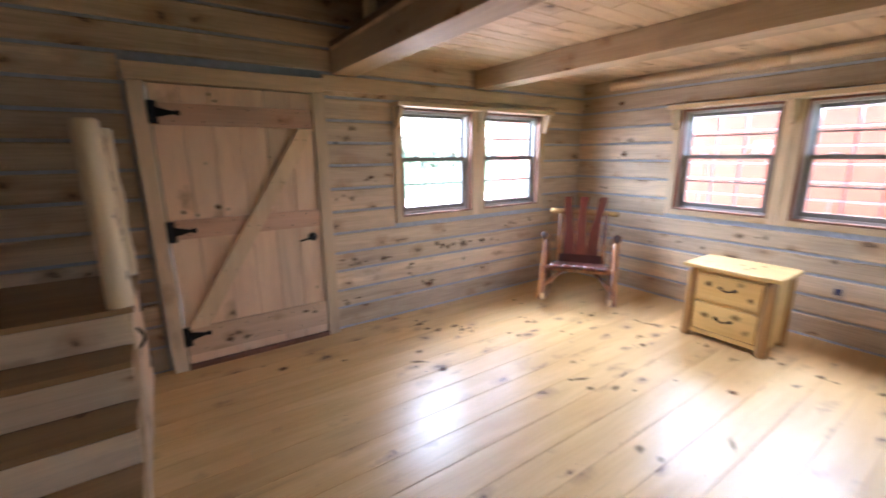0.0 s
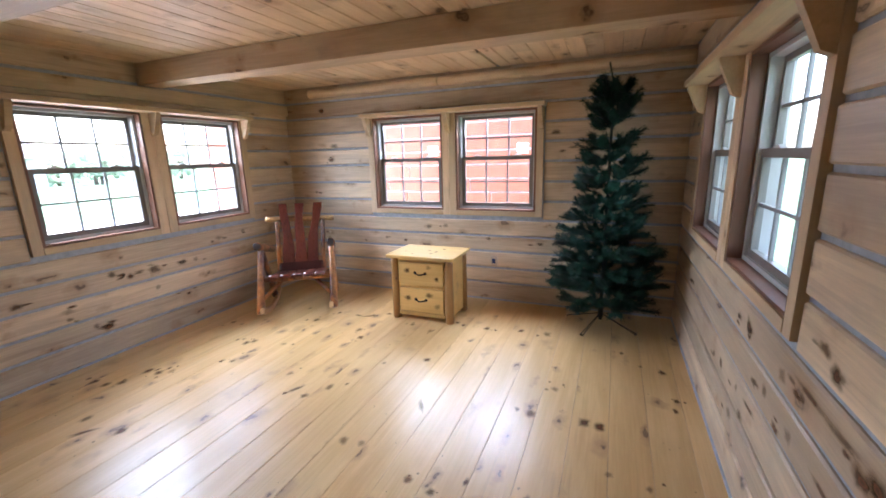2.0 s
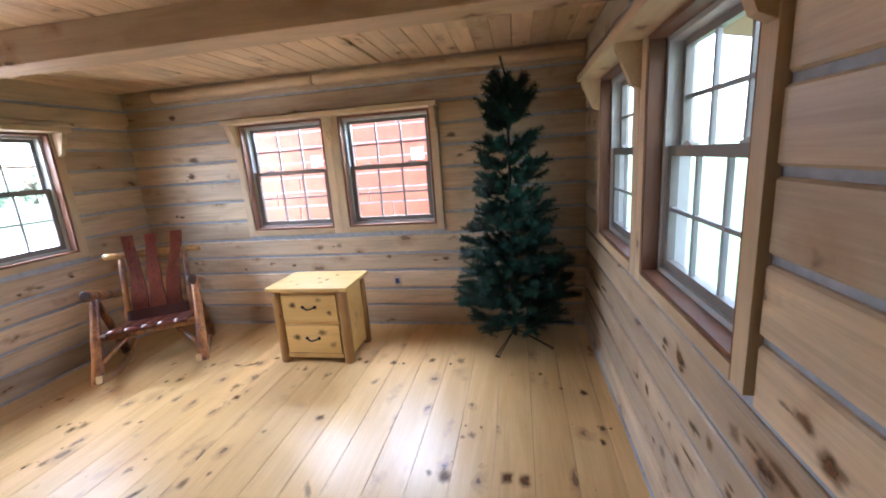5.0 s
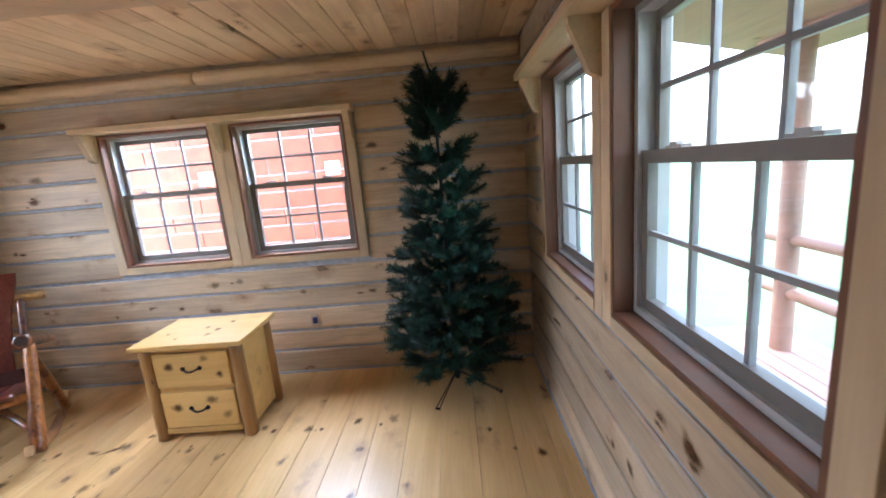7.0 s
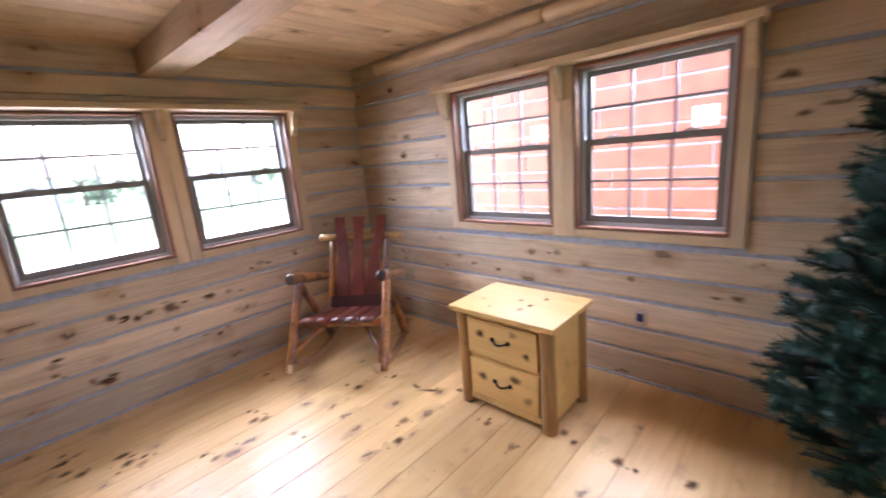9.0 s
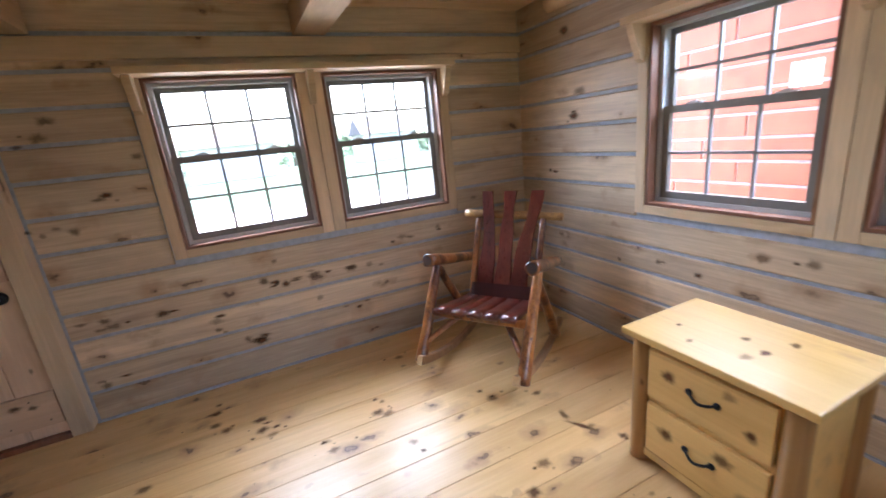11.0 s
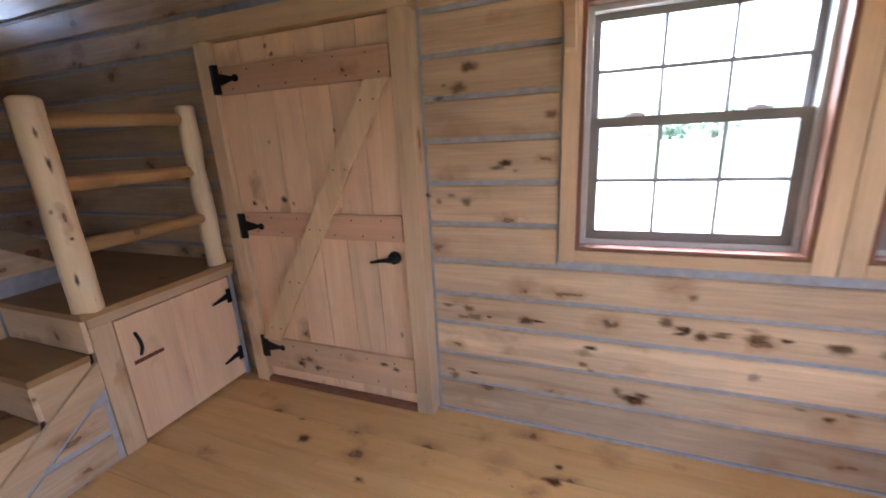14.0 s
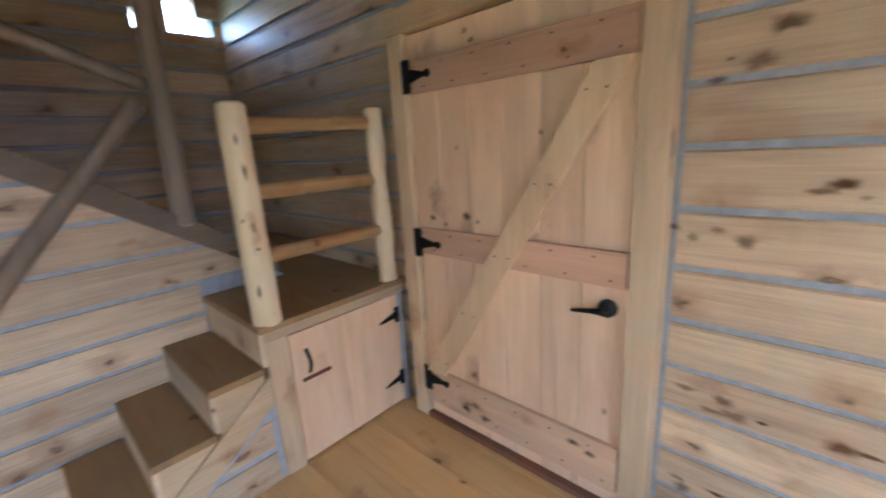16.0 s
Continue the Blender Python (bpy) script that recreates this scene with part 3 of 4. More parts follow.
def casing(plane, units, label):
    lo, hi = min(units) - UNIT_W / 2, max(units) + UNIT_W / 2
    m0, m1 = min(units) + UNIT_W / 2, max(units) - UNIT_W / 2
    along = TRIM_X if plane.axis == "y" else TRIM_Y
    t = thing("trim_window", label, "window casing", plane.at((lo + hi) / 2, 0.0, WIN_Z0), kind="structure")
    zb = WIN_Z0 - 0.05
    for a, b in ((lo - 0.065, lo - 0.002), (m0 + 0.002, (m0 + m1) / 2 - 0.002), ((m0 + m1) / 2 + 0.002, m1 - 0.002), (hi + 0.002, hi + 0.065)):
        part("upright_board", plane.block(a, b, -0.018, 0.015, zb, WIN_Z1 + 0.002), TRIM_Z, t, bevel=0.002)
    for u in units:
        part("sill_board", plane.block(u - UNIT_W / 2, u + UNIT_W / 2, -0.02, 0.015, zb, WIN_Z0 - 0.001), along, t, bevel=0.002)
    zt = WIN_Z1 + 0.004
    part("shelf_board", plane.block(lo - 0.085, hi + 0.085, -0.14, 0.012, zt, zt + 0.036), along, t, "pale pine shelf over the windows", bevel=0.003)
    for s in (lo - 0.04, (m0 + m1) / 2, hi + 0.04):
        bracket(plane, s, 0.04, zt - 0.001, t, along)


for plane, units, stick in ((NORTH, N_UNITS, (0.2, 1.62)), (EAST, E_UNITS, (-0.25, 1.54)), (SOUTH, S_UNITS, None)):
    for u in units:
        window(plane, u, stick if plane is EAST else None)
    casing(plane, units, "pine window casing with shelf and three brackets")


# ---- plank door in the north wall ----
door = thing("door_1", "closed knotty pine plank door with a Z brace", "door", (0.76, 3.41, 0.0), kind="structure")
DY = 3.415
px = [DOOR_X0 + 0.006 + k * (DOOR_X1 - DOOR_X0 - 0.012) / 6 for k in range(7)]
for a, b in zip(px, px[1:]):
    part("plank", block(a + 0.0016, b - 0.0016, DY, DY + 0.04, 0.035, DOOR_TOP - 0.008), DOOR_Z, door, bevel=0.004)
for z0, z1 in ((1.695, 1.83), (0.95, 1.08), (0.11, 0.31)):
    part("rail", block(DOOR_X0 + 0.008, DOOR_X1 - 0.008, DY - 0.024, DY - 0.001, z0, z1), DOOR_X if z0 > 0.5 else DOOR_X_PALE, door, bevel=0.002)
bm = bmesh.new()
brace = [(0.277, 0.313), (0.405, 0.313), (1.262, 1.692), (1.142, 1.692)]
hexa(bm, [(x, DY - 0.046, z) for x, z in brace] + [(x, DY - 0.0245, z) for x, z in brace])
part("brace", bm, BRACE_WOOD, door, "pale pine diagonal brace", bevel=0.002)
for z in (1.77, 1.005, 0.255):
    bm = block(0.238, 0.29, DY - 0.032, DY - 0.026, z - 0.07, z + 0.07)
    hexa(bm, [(x, yy, zz) for yy in (DY - 0.032, DY - 0.025) for x, zz in ((0.29, z - 0.03), (0.385, z - 0.007), (0.385, z + 0.007), (0.29, z + 0.03))])
    log_between((0.395, DY - 0.031, z), (0.395, DY - 0.025, z), 0.018, bm=bm, rings=2, wobble=0, dome=0)
    log_between((0.262, DY - 0.034, z - 0.07), (0.262, DY - 0.034, z + 0.07), 0.008, bm=bm, seg=8, rings=2, wobble=0)
    part("strap_hinge", bm, IRON, door, "black iron strap hinge")
for zr in (1.72, 1.805, 0.975, 1.055, 0.145, 0.275):
    for k in range(6):
        nx = (px[k] + px[k + 1]) / 2 + (0.03 if zr in (1.72, 0.975, 0.145) else -0.03)
        part("nail", log_between((nx, DY - 0.023, zr), (nx, DY - 0.0255, zr), 0.0042, wobble=0, seg=8, rings=1, dome=0), IRON, door)
for k in range(5):
    for side in (-0.033, 0.033):
        f = 0.06 + 0.22 * k
        part("nail", log_between((0.341 + 0.861 * f + side, DY - 0.045, 0.313 + 1.379 * f), (0.341 + 0.861 * f + side, DY - 0.0475, 0.313 + 1.379 * f), 0.0042, wobble=0, seg=8, rings=1, dome=0), IRON, door)
handle = part("handle_rose", log_between((1.2, DY - 0.001, 0.865), (1.2, DY - 0.022, 0.865), 0.034, 0.03, wobble=0, rings=3, seg=20), IRON, door, "black iron lever handle")
bm = log_between((1.2, DY - 0.02, 0.865), (1.2, DY - 0.06, 0.865), 0.012, wobble=0, rings=3)
log_between((1.2, DY - 0.055, 0.868), (1.15, DY - 0.057, 0.862), 0.013, 0.009, bm=bm, wobble=0, rings=4)
log_between((1.15, DY - 0.057, 0.862), (1.085, DY - 0.052, 0.848), 0.009, 0.006, bm=bm, wobble=0, rings=4)
part("lever", bm, IRON, handle, smooth=True)
dt = thing("trim_door", "thick pale pine door casing", "door casing", (0.76, 3.42, 0.0), kind="structure")
part("upright_board", block(DOOR_X0 - 0.092, DOOR_X0, 3.385, 3.481, 0.004, DOOR_TOP), TRIM_Z, dt, bevel=0.003)
part("upright_board", block(DOOR_X1, DOOR_X1 + 0.094, 3.385, 3.481, 0.004, DOOR_TOP), TRIM_Z, dt, bevel=0.003)
part("head_board", block(DOOR_X0 - 0.105, DOOR_X1 + 0.1, 3.38, 3.481, DOOR_TOP + 0.001, DOOR_TOP + 0.105), TRIM_X, dt, bevel=0.003)
part("threshold", block(DOOR_X0 + 0.001, DOOR_X1 - 0.001, 3.385, 3.62, 0.001, 0.03), JAMB_WOOD, dt)
# Unseen filler behind the planks, added to stop light leaking round the door.
part("door_back", block(DOOR_X0 + 0.001, DOOR_X1 - 0.001, 3.458, 3.62, 0.031, DOOR_TOP - 0.0006), DARK_SUB, dt)

# ---- stairs: landing with a cupboard, lower flight, upper flight ----
LAND_Z, MID_X, FACE_X = 0.765, -0.62, 0.02
stairs = thing("staircase", "pine stair with a landing above a cupboard", "staircase", (-0.6, 2.9, 0.0), kind="structure")
part("landing_top", block(-1.88, FACE_X + 0.035, 2.635, 3.46, LAND_Z - 0.03, LAND_Z), STEP_WOOD, stairs, bevel=0.004)
part("landing_core", block(-1.88, FACE_X - 0.02, 2.66, 3.45, 0.002, LAND_Z - 0.031), DARK_SUB, stairs)
part("face_rail", block(FACE_X - 0.018, FACE_X + 0.018, 2.66, 3.455, 0.685, LAND_Z - 0.031), TRIM_Y, stairs, bevel=0.002)
part("corner_board", block(FACE_X - 0.018, FACE_X + 0.016, 2.66, 2.755, 0.002, 0.684), TRIM_Z, stairs, bevel=0.002)
part("corner_board", block(FACE_X - 0.018, FACE_X + 0.012, 3.41, 3.44, 0.002, 0.684), CHINK, stairs, bevel=0.002)
cup = part("cupboard_door", block(FACE_X - 0.012, FACE_X + 0.014, 2.762, 3.04, 0.02, 0.676), DOOR_Z, stairs, "plain pine cupboard door", bevel=0.002)
part("door_board", block(FACE_X - 0.012, FACE_X + 0.014, 3.0405, 3.404, 0.02, 0.676), DOOR_Z, cup, bevel=0.002)
for z in (0.56, 0.17):
    bm = block(FACE_X + 0.0145, FACE_X + 0.02, 3.375, 3.405, z - 0.045, z + 0.045)
    hexa(bm, [(xx, yy, zz) for xx in (FACE_X + 0.0145, FACE_X + 0.02) for yy, zz in ((3.375, z - 0.018), (3.27, z - 0.022), (3.27, z - 0.012), (3.375, z + 0.018))])
    part("strap_hinge", bm, IRON, cup, "black iron strap hinge")
bm = bmesh.new()
arc = [Vector((FACE_X + 0.016 + 0.028 * math.sin(math.pi * k / 6), 2.835 + 0.004 * k / 6, 0.585 - 0.12 * k / 6)) for k in range(7)]
for p, q in zip(arc, arc[1:]):
    log_between(p, q, 0.008, bm=bm, seg=8, rings=1, wobble=0)
part("pull_handle", bm, IRON, cup, "black iron pull", smooth=True)
part("knot_streak", block(FACE_X + 0.0142, FACE_X + 0.0152, 2.8, 2.95, 0.425, 0.445), CEDAR_RED, cup, "dark knot streak in the board")
RISE, GO = LAND_Z / 4, 0.23
for k in range(1, 4):
    y1 = 2.66 - GO * (k - 1)
    z = LAND_Z - RISE * k
    part("tread", block(MID_X + 0.002, FACE_X + 0.012, y1 - GO - 0.018, y1 - 0.022, z - 0.032, z), STEP_WOOD, stairs, bevel=0.004)
for k in range(1, 4):
    y1 = 2.66 - GO * (k - 1)
    z = LAND_Z - RISE * k
    part("step_side", block(FACE_X - 0.014, FACE_X, y1 - GO, y1 - 0.022, 0.001, z - 0.033), TRIM_Y, stairs)
for k in range(4):
    y1 = 2.66 - GO * k
    z = LAND_Z - RISE * k
    part("riser", block(MID_X + 0.002, FACE_X + 0.008, y1 - 0.02, y1 - 0.001, z - RISE + 0.001, z - 0.033), RISER_WOOD, stairs, "pale pine riser")
# side of the lower flight: skirt board, chinking lines and short logs
bm = bmesh.new()
sk = [(2.655, 0.40), (2.655, 0.53), (1.95, 0.0), (2.125, 0.0)]
hexa(bm, [(FACE_X + 0.002, yy, zz) for yy, zz in sk] + [(FACE_X + 0.02, yy, zz) for yy, zz in sk])
part("skirt_board", bm, TRIM_Y, stairs)
bm = bmesh.new()
tri = [(2.658, 0.002), (2.658, 0.41), (2.12, 0.002)]
v0 = [bm.verts.new((FACE_X + 0.001, yy, zz)) for yy, zz in tri]
v1 = [bm.verts.new((FACE_X + 0.006, yy, zz)) for yy, zz in tri]
bm.faces.new(v0)
bm.faces.new(v1)
for k in range(3):
    bm.faces.new((v0[k], v0[(k + 1) % 3], v1[(k + 1) % 3], v1[k]))
part("side_panel", bm, CHINK, stairs)
for z0, z1 in ((0.012, 0.155), (0.185, 0.315)):
    bm = bmesh.new()
    ya = [2.16 + z / 0.75 for z in (z0, z1)]
    hexa(bm, [(FACE_X + 0.004, ya[0], z0), (FACE_X + 0.014, ya[0], z0), (FACE_X + 0.014, 2.63, z0), (FACE_X + 0.004, 2.63, z0),
              (FACE_X + 0.004, ya[1], z1), (FACE_X + 0.014, ya[1], z1), (FACE_X + 0.014, 2.63, z1), (FACE_X + 0.004, 2.63, z1)])
    part("side_log", bm, LOG_Y, stairs)
# partition between the flights
UP = Plane("x", MID_X, -1)
bm = bmesh.new()


def soffit(y):
    return 0.99 + (2.75 - y) * 0.66


part_y = [3.1, 2.4, 1.7, 1.0, 0.6]
for a, b in zip(part_y, part_y[1:]):
    hexa(bm, [UP.at(a, 0.012, 0.0), UP.at(b, 0.012, 0.0), UP.at(b, 0.06, 0.0), UP.at(a, 0.06, 0.0),
              UP.at(a, 0.012, max(0.1, soffit(a))), UP.at(b, 0.012, soffit(b)), UP.at(b, 0.06, soffit(b)), UP.at(a, 0.06, max(0.1, soffit(a)))])
part("partition", bm, CHINK, stairs)
for z0, z1 in zip(COURSES[:13], COURSES[1:]):
    lo, hi = z0 + 0.012, z1 - 0.012
    ya, yb = (2.75 - (z - 0.99) / 0.66 for z in (lo, hi))
    ya, yb = min(ya, 3.1), min(yb, 3.1)
    if lo < LAND_Z:
        ya, yb = min(ya, 2.63), min(yb, 2.63)
    if yb < 0.7:
        continue
    bm = bmesh.new()
    hexa(bm, [UP.at(0.6, 0.0, lo), UP.at(ya, 0.0, lo), UP.at(ya, 0.014, lo), UP.at(0.6, 0.014, lo), UP.at(0.6, 0.0, hi), UP.at(yb, 0.0, hi), UP.at(yb, 0.014, hi), UP.at(0.6, 0.014, hi)])
    part("partition_log", bm, LOG_Y, stairs)
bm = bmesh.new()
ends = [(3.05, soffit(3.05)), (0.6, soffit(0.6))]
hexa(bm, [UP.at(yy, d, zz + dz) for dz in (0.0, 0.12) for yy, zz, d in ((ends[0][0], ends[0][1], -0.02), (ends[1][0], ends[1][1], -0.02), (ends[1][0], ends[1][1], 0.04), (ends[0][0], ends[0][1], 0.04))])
part("stringer", bm, STRINGER_WOOD, stairs, "dark brown stringer")
for k in range(7):
    yk, zk = 2.85 - 0.28 * k, LAND_Z + 0.185 * (k + 1)
    part("upper_tread", block(-1.88, MID_X - 0.042, yk - 0.29, yk, zk - 0.03, zk), STEP_WOOD, stairs)
    part("upper_riser", block(-1.88, MID_X - 0.042, yk - 0.02, yk, zk - 0.184, zk - 0.031), TRIM_X, stairs)

rail = thing("landing_railing", "peeled log guard rail on the landing", "railing", (0.0, 3.0, LAND_Z))
post_a = part("post", log_between((0.005, 2.70, LAND_Z), (0.0, 2.70, 1.66), 0.06, 0.056, wobble=0.1, rings=14), PALE_LOG, rail, "thick pale peeled log post", smooth=True)
part("post", log_between((0.0, 3.385, LAND_Z), (0.0, 3.385, 1.655), 0.05, 0.046, wobble=0.28, rings=16), PALE_LOG, rail, "knobbly pale peeled log post", smooth=True)
for z, dz in ((1.585, 0.01), (1.325, -0.01), (1.05, 0.0)):
    part("log_rail", log_between((-0.005, 2.72, z), (-0.005, 3.37, z + dz), 0.034, 0.03, wobble=0.2, rings=12), RAIL_LOG, rail, "honey-coloured peeled log rail", smooth=True)
up_rail = thing("stair_railing", "log post and handrails of the stairs, greyed by painted shade", "railing", (-0.66, 2.62, 1.2))
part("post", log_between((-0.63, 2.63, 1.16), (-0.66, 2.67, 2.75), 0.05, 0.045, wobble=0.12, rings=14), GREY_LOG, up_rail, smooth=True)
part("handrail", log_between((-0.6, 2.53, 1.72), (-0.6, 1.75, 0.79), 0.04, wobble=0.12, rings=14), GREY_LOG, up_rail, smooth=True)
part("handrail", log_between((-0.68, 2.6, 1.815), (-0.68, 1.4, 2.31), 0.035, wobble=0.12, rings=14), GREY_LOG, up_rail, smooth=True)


loft = thing("loft_railing", "pale peeled log railing at the loft edge", "railing", (1.56, 2.0, CEIL_Z + 0.06))
for yy in (2.93, 1.9, 0.9, -0.1):
    part("post", log_between((1.56, yy, CEIL_Z + 0.07), (1.56, yy, 3.2), 0.045, wobble=0.1), PALE_LOG, loft, smooth=True)
for z in (2.75, 3.1):
    part("log_rail", log_between((1.56, 2.9, z), (1.56, -0.08, z), 0.03, wobble=0.12, rings=24), RAIL_LOG, loft, smooth=True)


# ---- rocking chair ----
def chair_frame(u, f, z):
    ox, oy = 4.06, 3.0
    ux, uy, fx, fy = 0.575, -0.818, -0.818, -0.575
    return (ox + ux * u + fx * f, oy + uy * u + fy * f, z)


def ribbon(points, width, thick, widths=None):
    """A bent slat through points (u, f, z), flat across u."""
    bm = bmesh.new()
    rings = []
    for n, (u, f, z) in enumerate(points):
        a = Vector(points[max(0, n - 1)])
        b = Vector(points[min(len(points) - 1, n + 1)])
        tan = (b - a).normalized()
        nor = Vector((0, -tan.z, tan.y)).normalized()
        w = (widths[n] if widths else width) / 2
        rings.append([bm.verts.new(chair_frame(u + su * w, f + nor.y * t, z + nor.z * t)) for su, t in ((-1, 0), (-0.9, thick / 2), (0.9, thick / 2), (1, 0), (0.9, -thick / 2), (-0.9, -thick / 2))])
    for r0, r1 in zip(rings, rings[1:]):
        for k in range(6):
            bm.faces.new((r0[k], r0[(k + 1) % 6], r1[(k + 1) % 6], r1[k]))
    bm.faces.new(rings[0][::-1])
    bm.faces.new(rings[-1])
    return bm


chair = thing("rocking_chair", "varnished red cedar log rocking chair in the corner", "chair", chair_frame(0, 0.35, 0))


def chair_log(name, a, b, r, r1=None, label="", end=0, mats=(CEDAR_LOG, LOG_END), **kw):
    return part(name, log_between(chair_frame(*a), chair_frame(*b), r, r1, wobble=0.12, end_mat=end, **kw), list(mats), chair, label, smooth=True)


chair_log("crest_log", (-0.35, -0.018, 0.87), (0.35, -0.018, 0.848), 0.031, 0.027, "honey-brown log across the back", mats=(CREST_LOG, PALE_END), end=1, rings=16)
SLATS = ((-0.12, -0.152, -0.166), (-0.006, -0.003, -0.002), (0.105, 0.163, 0.188))
for low, mid, top in SLATS:
    pts = []
    for k in range(13):
        h = k / 12
        u = low + (mid - low) * min(1, h / 0.73) ** 1.3 + (top - mid) * max(0, (h - 0.73) / 0.27) + 0.007 * math.sin(7 * h + 12 * low)
        f = 0.262 - 0.36 * h + 0.075 * h * h + 0.012 * math.sin(2 * math.pi * h)
        pts.append((u, f, 0.375 + 0.652 * h))
    widths = [0.132 - 0.05 * min(1, h / 9) + 0.01 * max(0, h - 9) / 3 + 0.007 * math.sin(1.15 * h + 20 * low) for h in range(13)]
    part("back_slat", ribbon(pts, 1.0, 0.022, widths=widths), CEDAR_RED, chair)
for k in range(5):
    u = -0.212 + 0.106 * k
    pts = []
    for j in range(13):
        h = j / 12
        pts.append((u * (0.94 + 0.06 * h), 0.215 + 0.487 * h, 0.345 + 0.085 * h - 0.028 * math.sin(math.pi * h) + 0.012 * math.sin(math.pi * h) ** 4 - (0.022 if j == 12 else 0.004 if j == 11 else 0)))
    part("seat_slat", ribbon(pts, 0.093, 0.03), CEDAR_RED, chair, smooth=True)
# Dark strip stands for the shade between the slats' feet and the seat.
part("back_board", ribbon([(0.0, 0.309 - 0.022 * k, 0.315 + 0.04 * k) for k in range(4)], 0.44, 0.016), CEDAR_SHADE, chair, "dark board painted as the shade at the slats' feet")
chair_log("seat_log", (-0.31, 0.645, 0.375), (0.31, 0.645, 0.375), 0.028)
chair_log("seat_log", (-0.3, 0.25, 0.3), (0.3, 0.25, 0.3), 0.028)
for s in (-1, 1):
    u = 0.335 * s
    chair_log("arm", (u, 0.605, 0.697), (u * 0.94, 0.0, 0.545), 0.041, 0.033, "log arm with dark cut end", end=1, dome=0.06)
    chair_log("front_leg", (u * 0.98, 0.815, 0.105), (u, 0.495, 0.645), 0.039, 0.028, rings=18)
    chair_log("back_leg", (u * 0.96, 0.115, 0.055), (u * 0.96, 0.5, 0.615), 0.032, 0.026)
    chair_log("back_post", (u * 0.66, 0.262, 0.31), (u * 0.7, 0.025, 0.838), 0.026, 0.021)
    chair_log("seat_brace", (u * 0.9, 0.745, 0.225), (u * 0.4, 0.55, 0.355), 0.019)
    bm = bmesh.new()
    arc = [(u * 0.91, 0.865 - 0.93 * k / 14, 0.028 + 0.37 * (0.565 - 0.93 * k / 14) ** 2) for k in range(15)]
    rings = []
    for n, p in enumerate(arc):
        tilt = 0.74 * (p[1] - 0.3)
        rings.append([bm.verts.new(chair_frame(p[0] + du, p[1] - dz * tilt, p[2] + dz)) for du, dz in ((0.019, -0.018), (0.019, 0.018), (0.013, 0.025), (-0.013, 0.025), (-0.019, 0.018), (-0.019, -0.018), (-0.013, -0.025), (0.013, -0.025))])
    for r0, r1 in zip(rings, rings[1:]):
        for q in range(8):
            bm.faces.new((r0[q], r0[(q + 1) % 8], r1[(q + 1) % 8], r1[q]))
    bm.faces.new(rings[0][::-1]).material_index = 1
    bm.faces.new(rings[-1]).material_index = 1
    part("rocker", bm, [ROCKER_WOOD, PALE_END], chair, "thin curved rocker with a pale square cut end")

# ---- nightstand ----
NX0, NX1, NY0, NY1, NZ = 3.72, 4.19, 1.085, 1.745, 0.62
stand = thing("nightstand", "honey pine log nightstand with two drawers", "nightstand", (3.95, 1.41, 0.0))
stand_top = part("top", block(NX0, NX1, NY0, NY1, NZ - 0.03, NZ), STAND_WOOD, stand, "glossy golden pine top", bevel=0.006)
part("body", block(NX0 + 0.055, NX1 - 0.045, NY0 + 0.05, NY1 - 0.05, 0.045, NZ - 0.031), STAND_WOOD, stand)
for x in (NX0 + 0.06, NX1 - 0.05):
    for yy in (NY0 + 0.062, NY1 - 0.062):
        part("log_post", log_between((x, yy, 0.008), (x, yy, NZ - 0.04), 0.04, 0.037, wobble=0.07, rings=10), STAND_POST, stand, smooth=True)
drawers = []
for z0, z1 in ((0.345, 0.555), (0.085, 0.31)):
    dr = part("drawer", block(NX0 + 0.032, NX0 + 0.054, NY0 + 0.108, NY1 - 0.108, z0, z1), STAND_WOOD, stand, bevel=0.004)
    drawers.append((dr, z0))
    zc = (z0 + z1) / 2 + 0.01
    bm = bmesh.new()
    arc = [Vector((NX0 + 0.03 - 0.025 * math.sin(math.pi * k / 6), 1.415 - 0.05 + 0.1 * k / 6, zc - 0.012 * math.sin(math.pi * k / 6))) for k in range(7)]
    for p, q in zip(arc, arc[1:]):
        log_between(p, q, 0.0055, bm=bm, seg=8, rings=1, wobble=0)
    for yy in (1.365, 1.465):
        log_between((NX0 + 0.0315, yy, zc), (NX0 + 0.026, yy, zc), 0.013, bm=bm, seg=10, rings=1, wobble=0)
    part("handle", bm, IRON, dr, "black iron bail handle", smooth=True)
part("front_rail", block(NX0 + 0.035, NX0 + 0.054, NY0 + 0.1, NY1 - 0.1, 0.045, 0.08), STAND_WOOD, stand)

# ---- electrical outlet ----
outlet = thing("outlet_box", "open outlet box with a blue plastic insert", "outlet", (4.515, 0.94, 0.42))
part("plate", EAST.block(0.905, 0.975, -0.004, 0.004, 0.365, 0.475), PLATE, outlet, bevel=0.0015)
part("insert", EAST.block(0.925, 0.96, -0.008, -0.0045, 0.395, 0.445), BLUE_TAPE, outlet)

